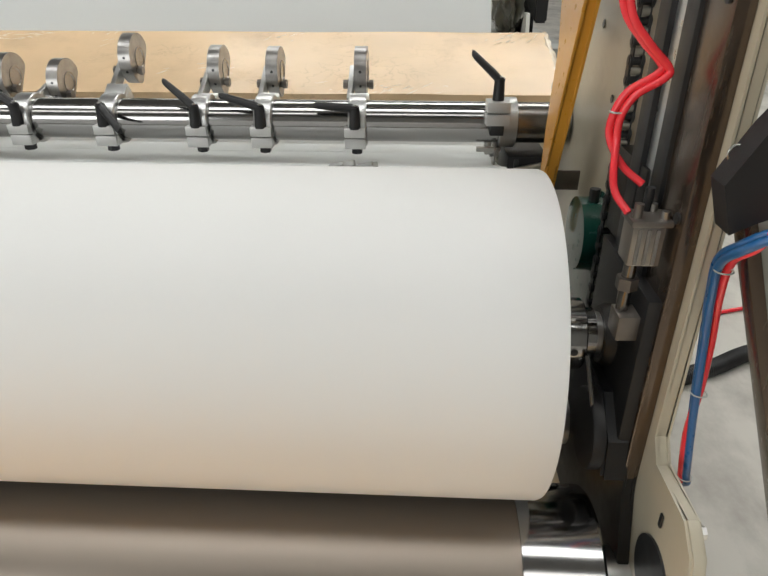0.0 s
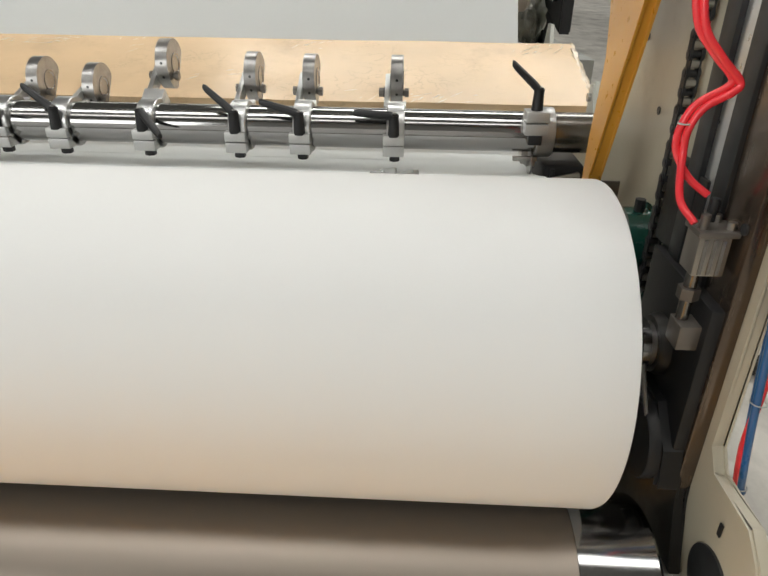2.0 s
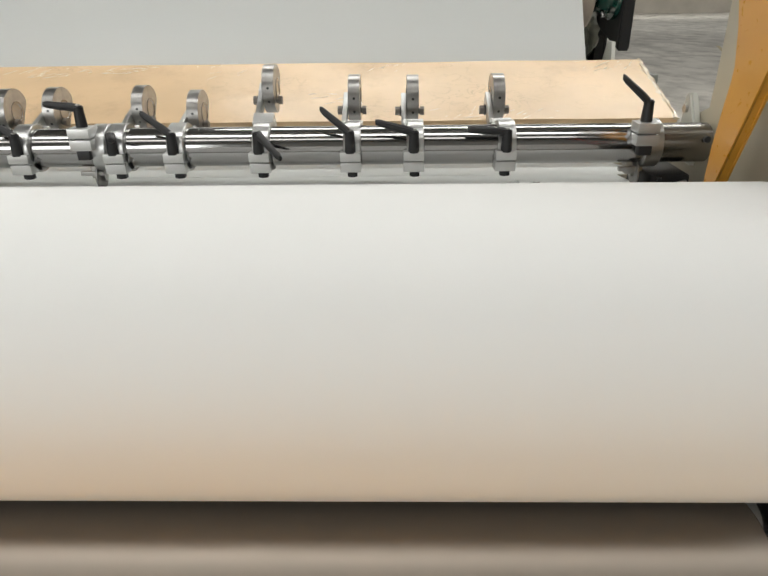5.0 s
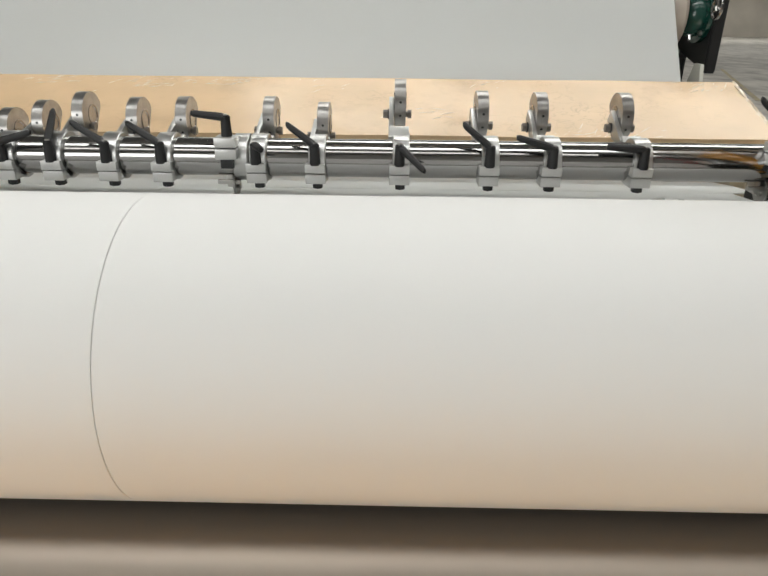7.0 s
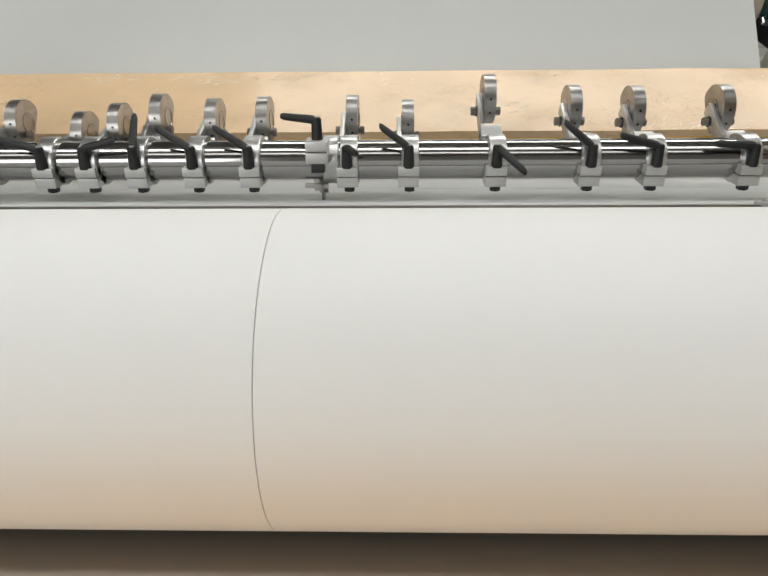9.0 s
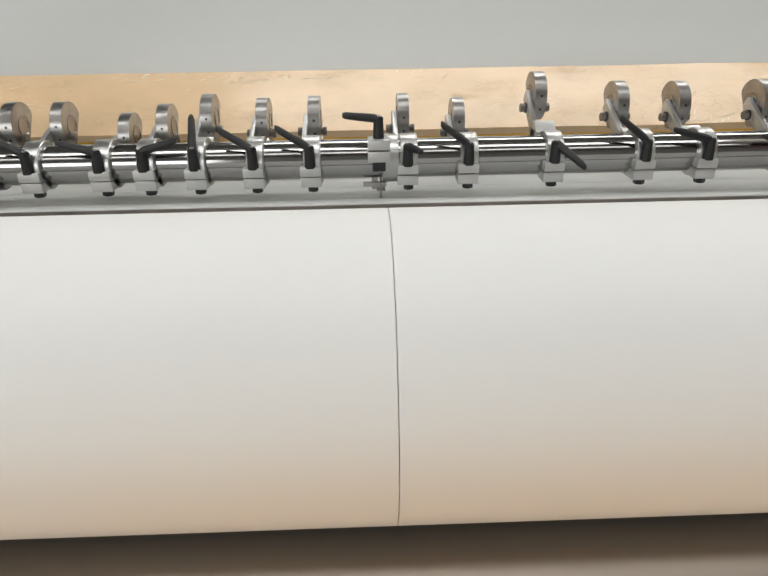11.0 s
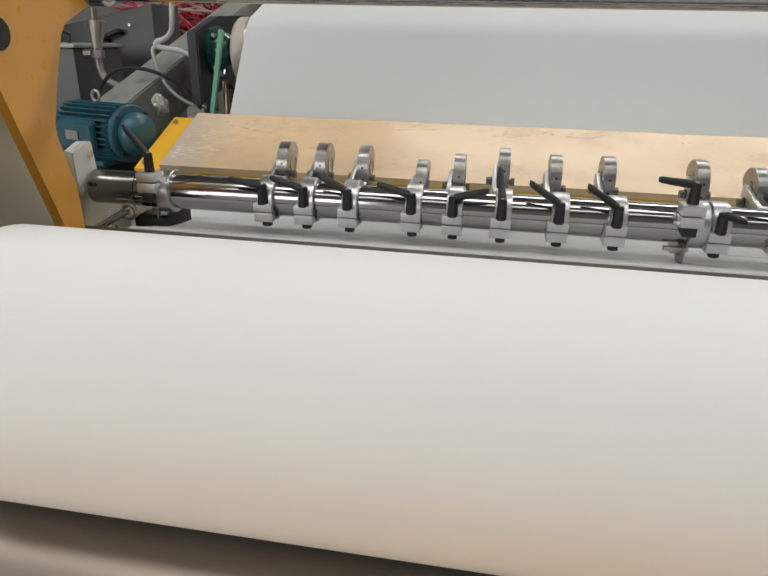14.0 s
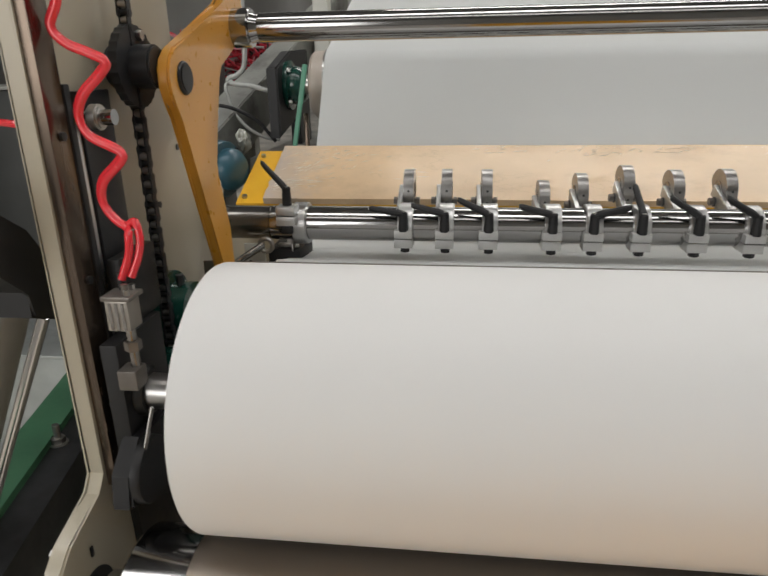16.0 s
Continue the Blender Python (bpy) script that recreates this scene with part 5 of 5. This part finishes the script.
def left_side():
    t = thing("black_hood", "black folded hood arm beside a grey coated roller", "hood", (0, 0, 0))
    part("arm", slab(bmesh.new(), [(-0.60, 1.44), (-0.523, 1.385), (-0.474, 1.352), (-0.417, 1.264), (-0.454, 1.209), (-0.502, 1.230), (-0.499, 1.267), (-0.546, 1.311), (-0.62, 1.34)], -1.36, -1.270, 0.004), BLACK, t)
    r = thing("coated_roller", "grey coated roller leaning beside a polished rod", "roller", (0, 0, 0))
    part("roller", rod(bmesh.new(), (-1.398, -0.40, 1.262), (-1.66, -0.355, 0.75), 0.060, 40, bevel=0.014), GREY_COAT, r)
    part("rod", rod(bmesh.new(), (-1.294, -0.45, 1.212), (-1.490, -0.42, 0.840), 0.009, 16), CHROME, r)
    f = thing("green_frame", "dark green painted steel frame beam", "beam", (0, 0, 0))
    part("beam", boxed((-0.05, -1.1, -0.07), (0.05, 0.9, 0.07), 0.004, pose(-1.79, 0.17, 0.60, 0, 0, 12.5)), GREEN_BEAM, f)
    part("leg", boxed((-1.85, 0.30, 0.0), (-1.77, 0.38, 0.53), 0.003), GREEN_BEAM, f)
    b = thing("steel_beam", "black painted steel beam with a threaded bolt", "beam", (0, 0, 0))
    part("beam", boxed((-0.045, -0.9, -0.10), (0.045, 0.7, 0.05), 0.004, pose(-1.640, -0.10, 0.60, 0, 0, 12)), BLACK_STEEL, b)
    part("leg", boxed((-1.70, -0.05, 0.0), (-1.62, 0.05, 0.50), 0.003), BLACK_STEEL, b)
    part("cross_piece", boxed((-0.30, -0.03, -0.10), (-0.052, 0.03, 0.03), 0.003, pose(-1.640, -0.10, 0.60, 0, 0, 12)), BLACK_STEEL, b)
    part("bolt", rod(bmesh.new(), (-1.690, 0.02, 0.64), (-1.690, 0.02, 0.705), 0.009, 10), STEEL, b)
    part("nut", rod(bmesh.new(), (-1.690, 0.02, 0.652), (-1.690, 0.02, 0.668), 0.018, 6), STEEL, b)
    part("washer", rod(bmesh.new(), (-1.690, 0.02, 0.650), (-1.690, 0.02, 0.6525), 0.024, 20), STEEL, b)
    d = thing("silver_tank", "pale galvanised sheet tank behind the green beam", "tank", (0, 0, 0))
    part("shell", boxed((-2.40, 0.42, 0.0), (-1.62, 0.95, 0.69), 0.012), TANK, d)
    part("rim", boxed((-2.42, 0.405, 0.69), (-1.61, 0.965, 0.702), 0.003), TANK, d)
    # dark box added as a backdrop, standing in for machinery beside the winder
    q = thing("side_backdrop", "dark grey box added as a backdrop for machinery beside the winder", "cabinet", (0, 0, 0))
    part("body", boxed((-3.2, 0.55, 0.0), (-2.46, 1.15, 1.78), 0.006), GREY_BOX, q)
    part("door", boxed((-3.1, 0.540, 0.2), (-2.55, 0.549, 1.65), 0.003), GREY_BOX, q)
    part("handle", boxed((-2.60, 0.525, 0.9), (-2.58, 0.539, 1.05), 0.003), BLACK, q)
    u = thing("red_hose", "short red air hose crossing behind the side frame", "hose", (0, 0, 0))
    part("hose", hose(bmesh.new(), [(-2.47, 0.60, 1.33), (-1.9, 0.14, 1.40), (-1.7, -0.1, 1.46), (-1.5, -0.25, 1.485), (-1.38, -0.32, 1.484), (-1.23, -0.34, 1.47)], 0.006, 10), RED_HOSE, u)
    e = thing("roller_stop", "steel cam roller on the side frame", "roller", (0, 0, 0))
    part("roller", rod(bmesh.new(), (-1.185, -0.415, 1.500), (-1.168, -0.415, 1.500), 0.018, 24, bevel=0.003), STEEL, e)
    part("pin", rod(bmesh.new(), (-1.205, -0.415, 1.500), (-1.150, -0.415, 1.500), 0.011, 16), CHROME, e)


hall()
roll = paper_roll()
drum_front = drum("winding_drum", FRONT[0], FRONT[1], "steel winding drum with a matt face and mirror polished ends")
drum_rear = drum("winding_drum", REAR[0], REAR[1], "steel winding drum with a matt face and mirror polished ends")
for side in (1, -1):
    side_plate(side, 0)
    chain(side, -0.315 if side > 0 else -0.305, 0.92, 2.1)
    lift_arm(side)
    sprocket(side)
    chuck_slide(side)
    red_hoses(side)
    gear_housing(side)
upper_tube()
knife_bar()
all_knives()
guide_board()
paper_web()
web_roller()
bracket_lugs()
bar_drive()
motor()
far_clutter()
right_side()
left_side()


def motions():
    """The roll winds, its front going down; the drums turn against it."""
    spin = 400.0
    walk(roll, [(k * 0.2, pose(0, ROLL_Y, ROLL_Z, spin * 0.2 * k)) for k in range(81)])
    back = -spin * ROLL_R / DRUM_R
    for d, (y, z) in ((drum_front, FRONT), (drum_rear, REAR)):
        walk(d, [(k * 0.1, pose(0, y, z, back * 0.1 * k)) for k in range(161)])


motions()
